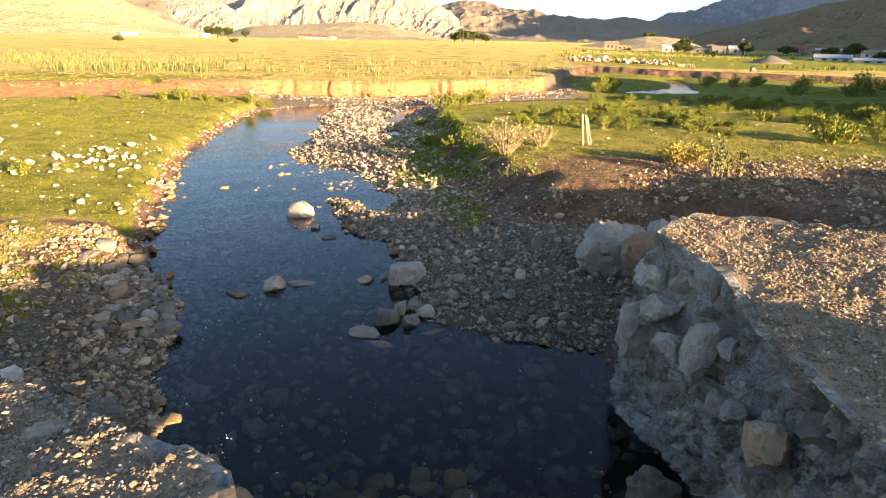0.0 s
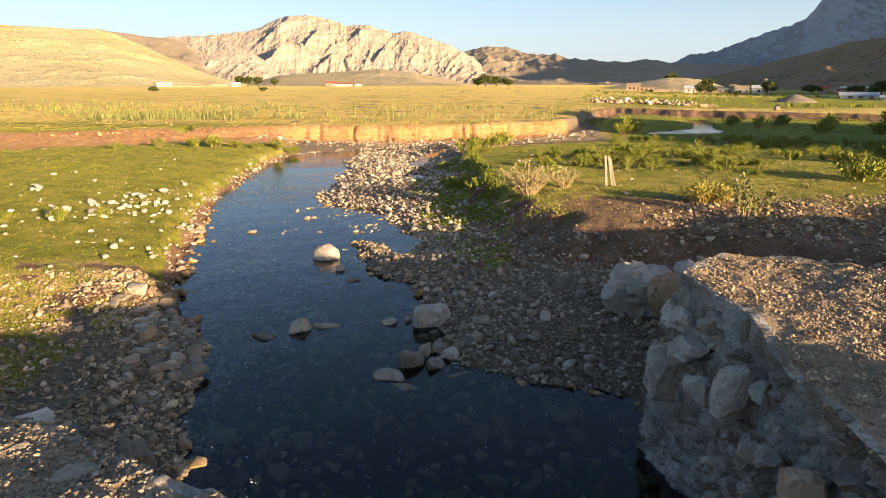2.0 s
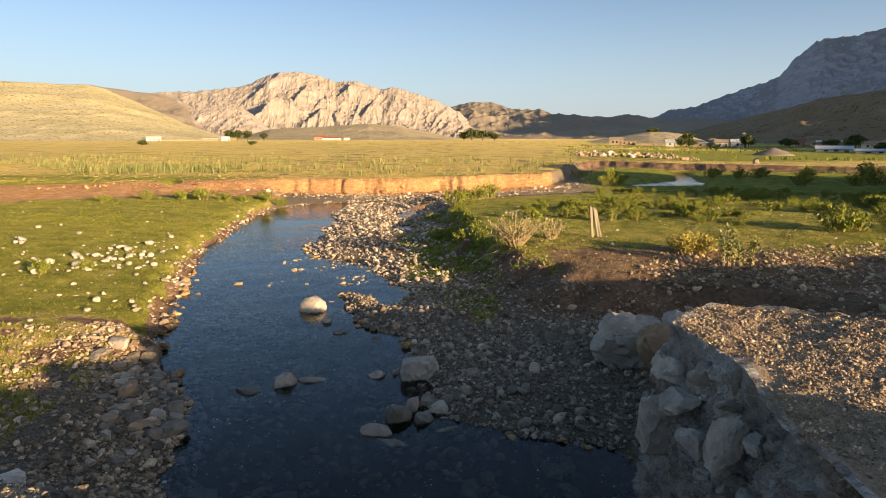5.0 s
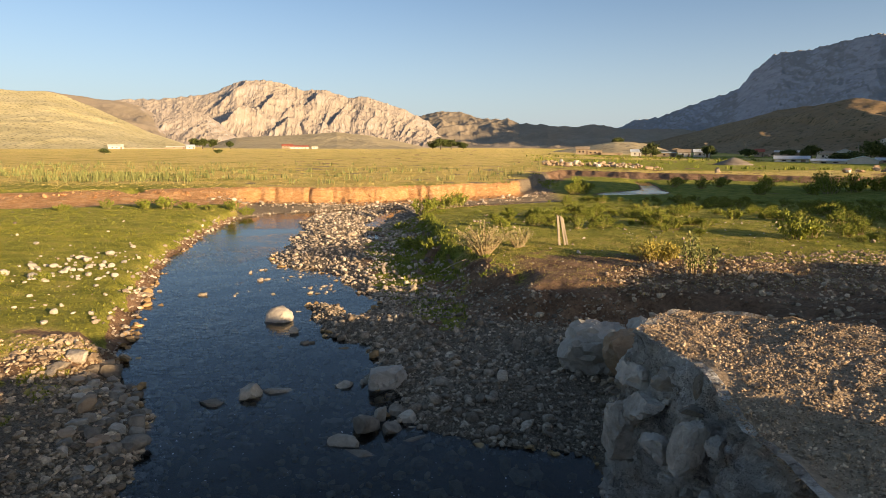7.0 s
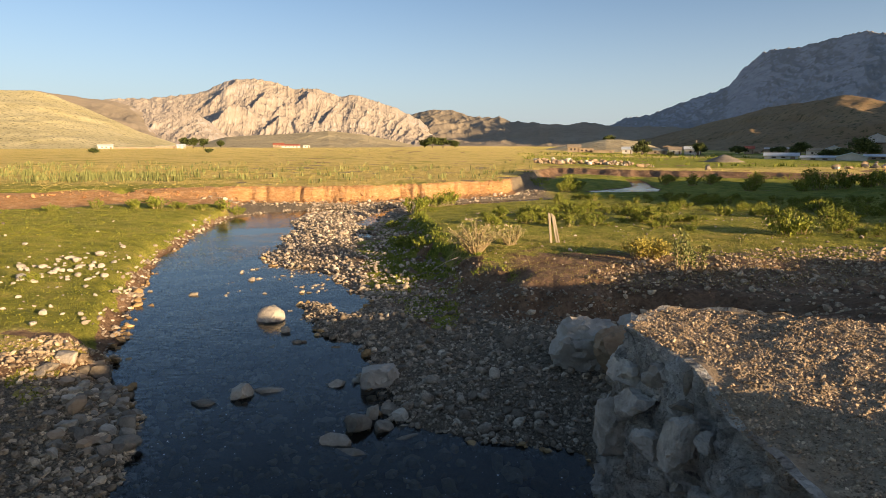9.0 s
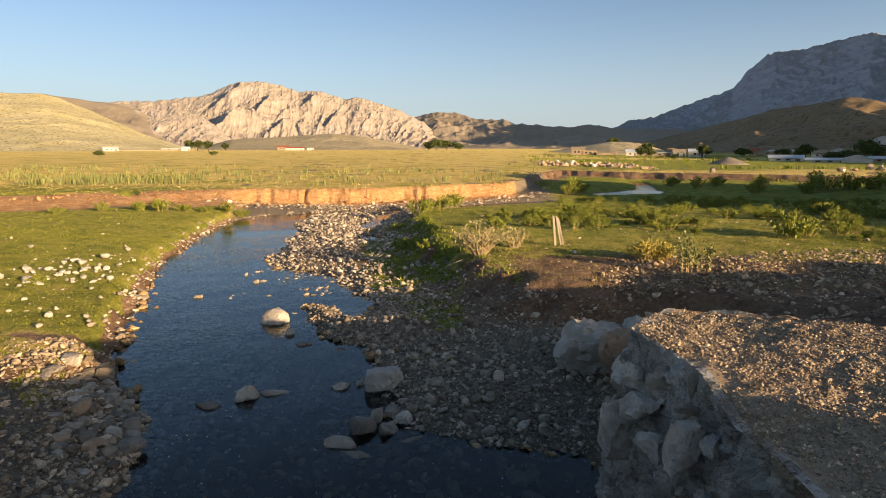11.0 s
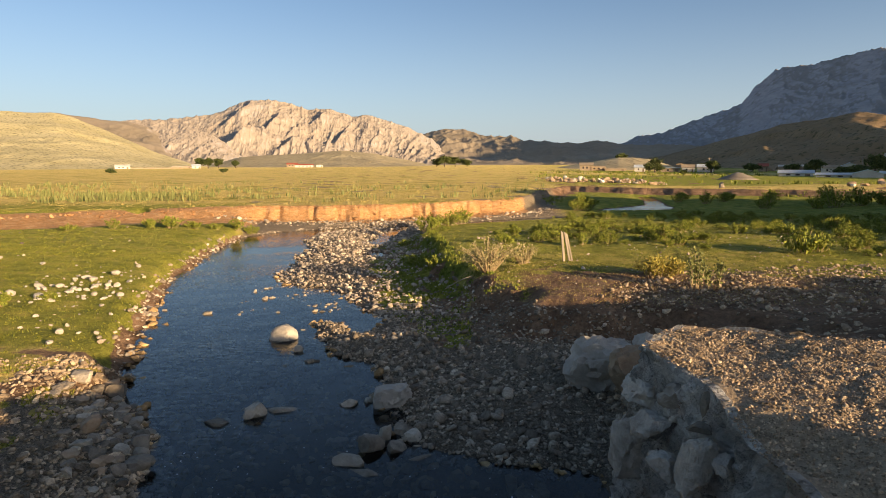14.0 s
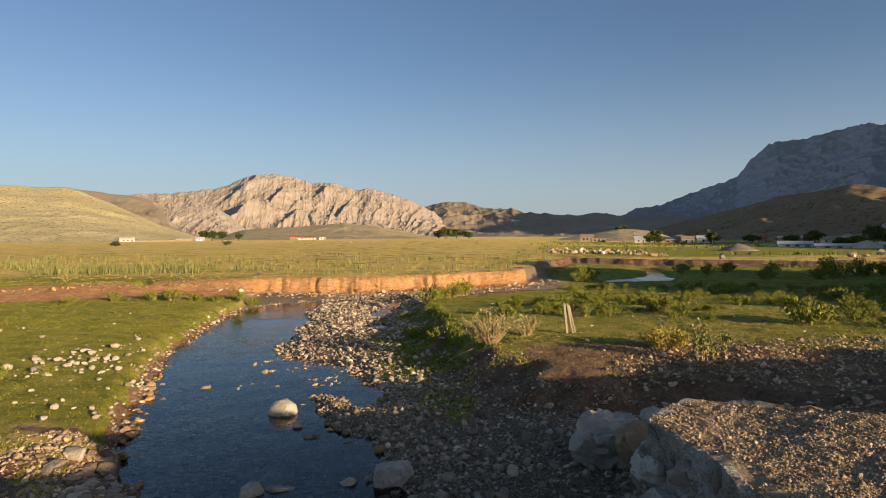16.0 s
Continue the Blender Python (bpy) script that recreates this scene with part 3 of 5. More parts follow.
# from bearing 36 on it runs unseen, added to keep the village in shade
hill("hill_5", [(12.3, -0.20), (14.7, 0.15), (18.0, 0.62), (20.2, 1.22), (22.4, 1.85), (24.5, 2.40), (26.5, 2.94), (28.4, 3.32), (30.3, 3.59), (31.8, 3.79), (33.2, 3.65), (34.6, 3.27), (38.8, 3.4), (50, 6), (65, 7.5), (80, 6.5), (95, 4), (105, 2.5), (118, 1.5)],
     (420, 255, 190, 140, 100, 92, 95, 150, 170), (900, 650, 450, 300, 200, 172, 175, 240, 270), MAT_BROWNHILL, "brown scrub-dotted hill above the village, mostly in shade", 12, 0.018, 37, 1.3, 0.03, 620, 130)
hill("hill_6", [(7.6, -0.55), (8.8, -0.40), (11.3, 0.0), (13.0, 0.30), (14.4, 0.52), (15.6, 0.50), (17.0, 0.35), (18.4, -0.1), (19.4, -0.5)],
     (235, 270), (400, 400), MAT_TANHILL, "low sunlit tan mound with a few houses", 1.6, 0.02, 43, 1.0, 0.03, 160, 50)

# ---- stones ----
MAT_STONE = plain_material("pale_limestone", (0.22, 0.19, 0.145), (0.50, 0.44, 0.35), 16, 0.9, 0.9, 0.04, object_random=True)
MAT_PALE = plain_material("pale_boulder_limestone", (0.32, 0.28, 0.225), (0.56, 0.50, 0.41), 9, 0.9, 0.9, 0.05, detail=9)
MAT_RUBBLE = plain_material("rubble_stone", (0.32, 0.285, 0.24), (0.74, 0.68, 0.58), 12, 0.95, 1.0, 0.06, object_random=True, detail=9)
MAT_TANSTONE = plain_material("tan_limestone", (0.28, 0.185, 0.11), (0.47, 0.35, 0.23), 10, 0.95, 0.7, 0.03, detail=8)


def rubble_material():
    """Rubble masonry gone ragged: broken faces of different tone with open joints."""
    m, n, l, p = nodes_of("weathered_rubble_mortar")
    pos = n.new("ShaderNodeNewGeometry").outputs["Position"]
    shift = n.new("ShaderNodeTexNoise")
    shift.inputs["Scale"].default_value, shift.inputs["Detail"].default_value = 5.0, 5
    l.new(pos, shift.inputs["Vector"])
    mv = n.new("ShaderNodeVectorMath")
    mv.operation = "MULTIPLY_ADD"
    l.new(shift.outputs["Color"], mv.inputs[0])
    mv.inputs[1].default_value = (0.16, 0.16, 0.16)
    l.new(pos, mv.inputs[2])
    tones, joints = [], []
    for scale in (4.5, 13.0):
        v = n.new("ShaderNodeTexVoronoi")
        v.inputs["Scale"].default_value = scale
        l.new(mv.outputs[0], v.inputs["Vector"])
        sep = n.new("ShaderNodeSeparateColor")
        l.new(v.outputs["Color"], sep.inputs[0])
        tones.append(sep.outputs[0])
        d = n.new("ShaderNodeTexVoronoi")
        d.feature = "DISTANCE_TO_EDGE"
        d.inputs["Scale"].default_value = scale
        l.new(mv.outputs[0], d.inputs["Vector"])
        joints.append(rampnode(n, l, d.outputs["Distance"], [(0.0, (0, 0, 0)), (0.10, (1, 1, 1))]))
    grain = noisenode(n, l, 38, 9, 0.75)
    stain = noisenode(n, l, 2.0, 4, 0.6)
    mottle = noisenode(n, l, 8, 10, 0.78)
    f = mathnode(n, l, "ADD", mathnode(n, l, "MULTIPLY", tones[0], 0.16), mathnode(n, l, "MULTIPLY", tones[1], 0.14))
    f = mathnode(n, l, "ADD", f, mathnode(n, l, "ADD", mathnode(n, l, "MULTIPLY", mottle, 0.45), mathnode(n, l, "MULTIPLY", grain, 0.25)))
    col = rampnode(n, l, f, [(0.32, (0.20, 0.178, 0.145)), (0.46, (0.56, 0.51, 0.43)), (0.62, (0.84, 0.79, 0.69))])
    warm = rampnode(n, l, stain, [(0.52, (0, 0, 0)), (0.68, (1, 1, 1))])
    col = mixnode(n, l, mathnode(n, l, "MULTIPLY", warm, 0.55), col, (0.36, 0.25, 0.16))
    l.new(col, p.inputs["Base Color"])
    p.inputs["Roughness"].default_value, p.inputs["Specular IOR Level"].default_value = 0.98, 0.1
    nb = bumpnode(n, l, joints[0], 0.9, 0.06)
    nb = bumpnode(n, l, joints[1], 0.8, 0.03, nb)
    nb = bumpnode(n, l, tones[1], 0.5, 0.04, nb)
    l.new(bumpnode(n, l, grain, 1.0, 0.05, nb), p.inputs["Normal"])
    return m


MAT_MORTAR = rubble_material()
MAT_GRIT = plain_material("loose_road_gravel", (0.22, 0.16, 0.10), (0.46, 0.355, 0.235), 60, 0.95, 1.0, 0.02, detail=8)
MAT_PEBBLE = plain_material("pebbles", (0.15, 0.118, 0.082), (0.48, 0.405, 0.305), 40, 0.9, 0.3, 0.005, island=True)
MAT_ROADPEBBLE = plain_material("brown_road_pebbles", (0.19, 0.138, 0.088), (0.54, 0.43, 0.295), 40, 0.9, 0.3, 0.005, island=True)
MAT_WARMPEBBLE = plain_material("buff_pebbles", (0.30, 0.245, 0.18), (0.53, 0.455, 0.36), 40, 0.9, 0.3, 0.005, island=True)
# bright orange colour stands in for sunlight on the pool bed
MAT_SUNPATCH = plain_material("sun_patch_orange_stones", (0.58, 0.27, 0.06), (0.85, 0.50, 0.16), 14, 0.8, 0.3, 0.01, island=True)
MAT_CLOD = plain_material("orange_earth", (0.36, 0.18, 0.075), (0.60, 0.36, 0.18), 8, 0.98, 0.6, 0.03, island=True)
MAT_WHITEFOAM = plain_material("foam_flecks", (0.7, 0.7, 0.68), (0.85, 0.85, 0.83), 30, 0.7, 0.1, 0.002)
MAT_BEDSTONE = plain_material("stream_bed_stones", (0.24, 0.155, 0.07), (0.52, 0.36, 0.18), 20, 0.8, 0.3, 0.005, island=True)

ICO = {}
for sub in (1, 2, 3, 4):
    bm_ico = bmesh.new()
    bmesh.ops.create_icosphere(bm_ico, subdivisions=sub, radius=1)
    ICO[sub] = (np.array([v.co for v in bm_ico.verts]), np.array([[v.index for v in f.verts] for f in bm_ico.faces]))
    bm_ico.free()


def solid(p, seed, octaves=3, gain=0.5):
    """Fractal value noise in space, about -0.5 to 0.5."""
    total, amp, top = 0.0, 1.0, 0.0
    for k in range(octaves):
        q = p * 2 ** k + 13.7 * k
        c = np.floor(q[:, 2])
        f = q[:, 2] - c
        f = f * f * (3 - 2 * f)
        lo, hi = vnoise(q[:, 0] + c * 37.1, q[:, 1] + c * 17.9, seed + k), vnoise(q[:, 0] + (c + 1) * 37.1, q[:, 1] + (c + 1) * 17.9, seed + k)
        total = total + amp * (lo + (hi - lo) * f - 0.5)
        top += amp
        amp *= gain
    return total / top


def rock_points(seed, sub, cuts=11, wear=0.10, flat=1.0):
    """A broken, slightly worn stone of radius about 1."""
    g = np.random.RandomState(seed)
    v = ICO[sub][0].copy()
    v /= np.abs(v).max(1, keepdims=True) ** (0.45 if cuts > 7 else 0.15)
    o = g.uniform(0, 99, 3)
    if sub >= 2:
        v *= (1 + wear * 1.2 * solid(v * 1.1 + o, seed, 2))[:, None]
    for k in range(cuts):
        n = g.normal(size=3) * (0.65 if cuts > 7 else 1.0)
        if cuts > 7:
            n[k % 3] += g.choice((-1, 1))
        n /= np.linalg.norm(n)
        over = np.maximum(v @ n - (g.uniform(0.55, 0.95) if cuts > 7 else g.uniform(0.7, 0.95)), 0)
        v -= np.outer(over * 0.98, n)
    if sub >= 3:
        # broken ledges, creases and a pitted skin
        ledge = np.round(solid(v * 1.5 + o[::-1], seed + 5, 3, 0.6) * 7) / 7
        crease = 0.5 - np.abs(solid(v * 2.6 + o, seed + 7, 4, 0.6)) * 3
        v *= (1 + wear * (0.8 * ledge + 0.35 * crease + 0.9 * solid(v * 5.0 + o, seed + 9, 3, 0.7)))[:, None]
    v[:, 2] *= flat
    return v


ROCKS = {}


def rock_mesh(kind, sub, material, cuts=11, wear=0.15):
    key = (kind, sub, material.name, cuts, wear)
    if key not in ROCKS:
        ROCKS[key] = mesh_from("stone", rock_points(100 + kind * 7 + sub, sub, cuts, wear), ICO[sub][1], material, smooth=sub >= 3)
        ROCKS[key].set_sharp_from_angle(angle=radians(28))
    return ROCKS[key]


def place_rock(name, x, y, z, size, turn=0, tilt=0, lean=0, kind=0, sub=3, material=None, cuts=12, parent=None, wear=0.24):
    ob = new(name, rock_mesh(kind, sub, material or MAT_STONE, cuts, wear))
    ob.matrix_basis = Matrix.Translation((x, y, z)) @ pose(0, 0, 0, tilt, lean, turn) @ Matrix.Diagonal((size[0] / 2, size[1] / 2, size[2] / 2, 1))
    ob.parent = parent
    return ob


def scatter_mesh(name, x, y, z, size, material, flat=(0.45, 0.8), sub=1, seed=0, sink=0.25):
    """Many loose stones joined into one mesh."""
    g = np.random.RandomState(seed)
    count = len(x)
    tv, tf = ICO[sub]
    variants = np.array([rock_points(900 + k, sub, 8, 0.2) for k in range(12)])
    pick = g.randint(0, 12, count)
    a = g.uniform(0, 6.283, count)
    sx, sy, sz = size * g.uniform(0.8, 1.3, count) / 2, size * g.uniform(0.6, 1.0, count) / 2, size * g.uniform(*flat, count) / 2
    p = variants[pick] * np.stack([sx, sy, sz], -1)[:, None, :]
    t = g.normal(0, 0.22, (count, 2))
    p[:, :, 2] += p[:, :, 0] * t[:, :1] + p[:, :, 1] * t[:, 1:]
    ca, sa = np.cos(a)[:, None], np.sin(a)[:, None]
    px, py = p[:, :, 0] * ca - p[:, :, 1] * sa, p[:, :, 0] * sa + p[:, :, 1] * ca
    zz = p[:, :, 2] + (z + sz * (1 - 2 * sink))[:, None]
    v = np.stack([px + x[:, None], py + y[:, None], zz], -1).reshape(-1, 3)
    f = (tf[None] + (np.arange(count) * len(tv))[:, None, None]).reshape(-1, 3)
    return mesh_from(name, v, f, material, smooth=sub >= 2)


# ---- abutments of the broken bridge, rubble in mortar with gravel on top ----
RIGHT_WALL = [(16, 0.0), (3.3, 0.2), (1.95, 1.0), (1.84, 2.1), (1.74, 2.9), (1.70, 3.5), (1.72, 4.0), (1.72, 4.45), (1.58, 4.85), (1.52, 5.15), (1.75, 5.5), (2.1, 5.8), (2.4, 5.6),
              (2.8, 5.25), (3.3, 4.95), (5, 4.7), (9, 4.5), (15, 4.4)]
LEFT_WALL = [(-9, -6), (-9, 3.9), (-5.5, 3.9), (-4.06, 3.74), (-2.88, 3.29), (-2.38, 3.06), (-2.10, 2.85), (-1.48, 2.42), (-1.23, 2.31), (-0.94, 2.10), (-0.84, 1.90), (-0.76, 1.4), (-0.75, -6)]


def outline_points(poly, step):
    pts = []
    for (x0, y0), (x1, y1) in zip(poly, poly[1:] + poly[:1]):
        near = min(math.hypot(x0, y0 - 3), math.hypot(x1, y1 - 3))
        k = max(1, int(math.hypot(x1 - x0, y1 - y0) / (step if near < 5 else step * 6)))
        pts += [(x0 + (x1 - x0) * i / k, y0 + (y1 - y0) * i / k) for i in range(k)]
    return np.array(pts)


def top_right(x, y):
    """Level gravel that breaks off towards the wall along a line; raised unseen past x 5 to shade the terrace."""
    brow = (x - 1.78) * 0.913 + (y - 4.0) * 0.409
    z = 1.66 + 0.015 * np.clip(y - 3.0, -1.5, 2.6) + 0.10 * ease(2.0, 3.4, x) + 0.3 * ease(5.0, 7.5, x) + 0.8 * ease(7, 13, x) - 0.15 * np.clip(-brow, 0, 0.9) - 0.06 * ease(0.25, -0.1, brow)
    return z + (fbm(x * 1.6, y * 1.6, 4, 90) - 0.5) * 0.05 + (fbm(x * 9, y * 9, 3, 91) - 0.5) * 0.04


def top_left(x, y):
    return 1.45 - 0.15 * (-0.57 * x + 0.82 * y - 2.68) + (fbm(x * 1.8 + 3, y * 1.8, 4, 92) - 0.5) * 0.10 + (fbm(x * 9, y * 9, 3, 93) - 0.5) * 0.05


def blocks(u, v, seed):
    """Broken stone pattern: how far each block stands out, and the distance to its joint."""
    i, j = np.floor(u), np.floor(v)
    near1, near2, tone = np.full(u.shape, 9.0), np.full(u.shape, 9.0), np.zeros(u.shape)
    for di in (-1, 0, 1):
        for dj in (-1, 0, 1):
            a, b = i + di, j + dj
            d = np.hypot(a + lattice(a, b, seed) - u, b + lattice(a, b, seed + 1) - v)
            closer = d < near1
            near2 = np.where(closer, near1, np.minimum(near2, d))
            tone = np.where(closer, lattice(a, b, seed + 2), tone)
            near1 = np.where(closer, d, near1)
    return tone, near2 - near1


def abutment(name, poly, centre, top, batter, label):
    o = outline_points(poly, 0.013)
    c = np.array(centre)
    d = o - c
    ln = np.linalg.norm(d, axis=1)
    rings = []
    zs = np.concatenate([np.linspace(-0.6, -0.05, 6), np.linspace(0, 1.0, 120)])
    tz = top(o[:, 0], o[:, 1])
    arc = np.cumsum(np.r_[0, np.linalg.norm(np.diff(o, axis=0), axis=1)])
    fade = ease(9, 6, np.hypot(o[:, 0], o[:, 1]))
    for k in zs:
        zz = np.where(k < 0, k, k * (tz - 0.06))
        out = batter * (1 - np.clip(k, 0, 1)) ** 1.1
        q = np.c_[arc, zz, np.zeros_like(arc)]
        wx2, wz2 = solid(q * 2.6, 97, 3) * 0.5, solid(q * 2.6 + 40, 197, 3) * 0.4
        b1, e1 = blocks((arc + wx2) * 3.0, (zz + wz2) * 1.9, 98)
        b2, e2 = blocks((arc + wx2 * 0.7) * 6.5, (zz + wz2) * 6.0, 99)
        hollow = ease(0.04, -0.22, solid(q * (1.5, 0.55, 1) + 11, 143, 4, 0.55))
        crack = np.abs(solid(q * (3.4, 1.7, 1) + 5, 171, 4, 0.6))
        rag = (b1 - 0.5) * 0.10 + (b2 - 0.5) * 0.07 - 0.05 * ease(0.16, 0.0, e1) - 0.03 * ease(0.2, 0.0, e2)
        rag = rag - 0.17 * hollow - 0.05 * ease(0.035, 0.0, crack) + solid(q * (6, 4.5, 1), 95, 5, 0.68) * 0.24 + solid(q * 30, 195, 2) * 0.035
        s = 1 + (out + rag * fade) / ln
        rings.append(np.c_[c + d * s[:, None], zz])
    edge = np.minimum(1.6, 0.3 * ln)
    steps = [(k, 1 - k * edge / ln) for k in np.linspace(0.02, 1, 44)] + [(2.0, (1 - edge / ln) * (1 - k)) for k in np.linspace(0.03, 0.97, 32)]
    for inset, s in steps:
        q = c + d * s[:, None]
        rag = (fbm(arc * 3, np.full_like(arc, inset * 3), 3, 96) - 0.5) * 0.10 * fade * ease(0.16, 0.04, inset)
        rings.append(np.c_[q, top(q[:, 0], q[:, 1]) + rag])
    rings.append(np.c_[np.repeat(c[None], len(o), 0), top(np.full(len(o), c[0]), np.full(len(o), c[1]))])
    v = np.concatenate(rings)
    f = grid_faces(len(rings), len(o), True)
    me = mesh_from(name, v, f, MAT_MORTAR)
    me.materials.append(MAT_GRIT)
    which = np.zeros(len(f), np.int32)
    which[(len(zs) + 2) * len(o):] = 1
    me.polygons.foreach_set("material_index", which)
    me.set_sharp_from_angle(angle=radians(32))
    return tagged(new(name, me), label, "abutment", kind="structure")


right_abutment = abutment("abutment_right", list(reversed(RIGHT_WALL)), (6.5, 2.3), top_right, 0.22, "broken rubble-stone abutment topped with loose road gravel")
left_abutment = abutment("abutment_left", list(reversed(LEFT_WALL)), (-4.5, -1.0), top_left, 0.20, "broken rubble abutment edge covered with pale gravel")

# stones set in the right-hand wall
g_wall = np.random.RandomState(11)
wall_line = outline_points(RIGHT_WALL, 0.02)
wall_line = wall_line[(wall_line[:, 1] > 1.5) & (wall_line[:, 0] < 3.2)]
placed = []
tries = 0
while len(placed) < 46 and tries < 20000:
    tries += 1
    i = g_wall.randint(0, len(wall_line))
    wx0, wy0 = wall_line[i]
    wz0 = g_wall.uniform(0.0, 1.0) ** 0.9 * (top_right(np.array([wx0]), np.array([wy0]))[0] - 0.10)
    sz = float(np.clip(g_wall.lognormal(-2.1, 0.4), 0.07, 0.22))
    if any((wx0 - a) ** 2 + (wy0 - b) ** 2 + (wz0 - c) ** 2 < (0.29 * (sz + s)) ** 2 for a, b, c, s in placed):
        continue
    placed.append((wx0, wy0, wz0, sz))
    away = Vector((wx0 - 6.5, wy0 - 2.3, 0)).normalized()
    push = 0.20 * (1 - wz0 / 1.6) - 0.03 - 0.25 * sz
    place_rock("stone", wx0 + away.x * push, wy0 + away.y * push, wz0, (sz * g_wall.uniform(0.8, 1.15), sz * g_wall.uniform(1.0, 1.5), sz * g_wall.uniform(0.7, 1.2)),
               math.degrees(math.atan2(away.y, away.x)) + g_wall.uniform(-25, 25), g_wall.uniform(-25, 25), g_wall.uniform(-20, 20), g_wall.randint(0, 9), 4,
               MAT_TANSTONE if g_wall.rand() < 0.16 else MAT_RUBBLE, 9, right_abutment, 0.42)
# the marked ones along its edge: place, size, turn, tilt, material
for x, y, z, size, turn, tilt, kind, mat in (
        (1.79, 4.25, 1.53, (0.13, 0.12, 0.30), 20, 4, 2, MAT_STONE), (1.70, 4.20, 1.38, (0.16, 0.24, 0.10), 10, -8, 3, MAT_STONE), (1.90, 4.18, 1.55, (0.11, 0.11, 0.13), 40, 10, 4, MAT_TANSTONE),
        (1.99, 4.10, 1.54, (0.10, 0.10, 0.10), 70, 0, 5, MAT_TANSTONE), (1.63, 4.08, 1.16, (0.20, 0.25, 0.46), 30, 12, 6, MAT_RUBBLE),
        (1.60, 5.15, 1.30, (0.42, 0.40, 0.30), 35, 5, 1, MAT_RUBBLE), (1.85, 5.55, 1.36, (0.34, 0.32, 0.30), 60, 8, 0, MAT_STONE), (1.50, 4.35, 1.02, (0.22, 0.26, 0.20), 0, 0, 8, MAT_RUBBLE),
        (1.48, 4.98, 0.92, (0.26, 0.42, 0.62), 25, 6, 2, MAT_RUBBLE), (1.56, 5.35, 1.12, (0.24, 0.22, 0.22), 80, 0, 5, MAT_STONE), (1.84, 2.85, 1.30, (0.24, 0.30, 0.22), 10, 14, 3, MAT_RUBBLE),
        (1.30, 3.72, 0.12, (0.34, 0.36, 0.40), 50, 10, 4, MAT_STONE), (1.66, 3.08, 1.08, (0.22, 0.36, 0.26), 0, -10, 6, MAT_TANSTONE), (1.92, 4.75, 1.58, (0.26, 0.24, 0.2), 15, 0, 7, MAT_RUBBLE),
        (1.72, 4.62, 1.42, (0.24, 0.30, 0.26), 45, 10, 8, MAT_RUBBLE), (1.55, 4.75, 1.18, (0.30, 0.36, 0.22), 10, -12, 0, MAT_RUBBLE)):
    place_rock("stone", x, y, z, size, turn, tilt, 0, kind, 4, mat, 9, right_abutment, 0.36)
# rocks along the edge of the left-hand one
for x, y, z, size, turn, tilt, kind, mat in (
        (-3.00, 3.40, 1.08, (0.40, 0.31, 0.26), 10, 0, 1, MAT_RUBBLE), (-2.61, 3.24, 1.16, (0.28, 0.23, 0.16), 30, 0, 2, MAT_STONE), (-2.29, 3.10, 1.27, (0.16, 0.14, 0.14), 20, 8, 3, MAT_STONE),
        (-2.03, 2.89, 1.17, (0.33, 0.31, 0.38), 45, 6, 4, MAT_STONE), (-1.74, 2.69, 1.11, (0.41, 0.32, 0.37), 20, 10, 5, MAT_STONE), (-1.47, 2.54, 1.10, (0.32, 0.25, 0.32), 70, 0, 6, MAT_STONE),
        (-1.70, 2.40, 1.39, (0.27, 0.21, 0.13), 30, 0, 7, MAT_STONE), (-1.18, 2.28, 1.39, (0.22, 0.18, 0.24), 60, 20, 8, MAT_STONE), (-1.34, 2.37, 1.28, (0.31, 0.21, 0.14), 10, 0, 0, MAT_TANSTONE),
        (-0.97, 2.11, 1.39, (0.24, 0.20, 0.22), 20, 0, 2, MAT_TANSTONE), (-0.84, 1.93, 1.41, (0.19, 0.21, 0.29), 75, 5, 3, MAT_STONE), (-2.05, 2.54, 1.36, (0.37, 0.30, 0.15), 25, 0, 6, MAT_STONE),
        (-2.59, 2.82, 1.31, (0.14, 0.11, 0.09), 15, 0, 1, MAT_STONE), (-0.99, 2.09, 1.01, (0.30, 0.30, 0.50), 15, 0, 4, MAT_RUBBLE), (-1.93, 2.96, 0.66, (0.44, 0.33, 0.66), 15, 0, 8, MAT_RUBBLE)):
    place_rock("stone", x, y, z - 0.03, tuple(0.74 * k for k in size), turn, tilt, 0, kind, 4, mat, 9, left_abutment, 0.36)
deck_bm = bmesh.new()
bmesh.ops.create_cube(deck_bm, size=1, matrix=Matrix.Translation((0.75, -1.375, 1.43)) @ Matrix.Diagonal((3.9, 3.65, 0.28, 1)))
bmesh.ops.bevel(deck_bm, geom=deck_bm.edges[:], offset=0.02, segments=2, affect="EDGES")
# kerb and parapet blocks, out of view, added and sized to cast shade ahead
bmesh.ops.create_cube(deck_bm, size=1, matrix=Matrix.Translation((0.75, 0.34, 1.70)) @ Matrix.Diagonal((4.2, 0.20, 0.27, 1)))
bmesh.ops.create_cube(deck_bm, size=1, matrix=Matrix.Translation((3.25, 0.30, 1.87)) @ Matrix.Diagonal((2.1, 0.22, 0.76, 1)))
bmesh.ops.create_cube(deck_bm, size=1, matrix=Matrix.Translation((5.0, 0.30, 2.07)) @ Matrix.Diagonal((1.4, 0.24, 1.2, 1)))
bmesh.ops.create_cube(deck_bm, size=1, matrix=Matrix.Translation((1.55, 0.33, 1.77)) @ Matrix.Diagonal((1.3, 0.22, 0.46, 1)))
deck = part("bridge_deck", deck_bm, MAT_MORTAR, None)
tagged(deck, "plain unseen slab spanning the stream, with kerb and parapet blocks added to cast shade", "bridge deck", kind="structure")


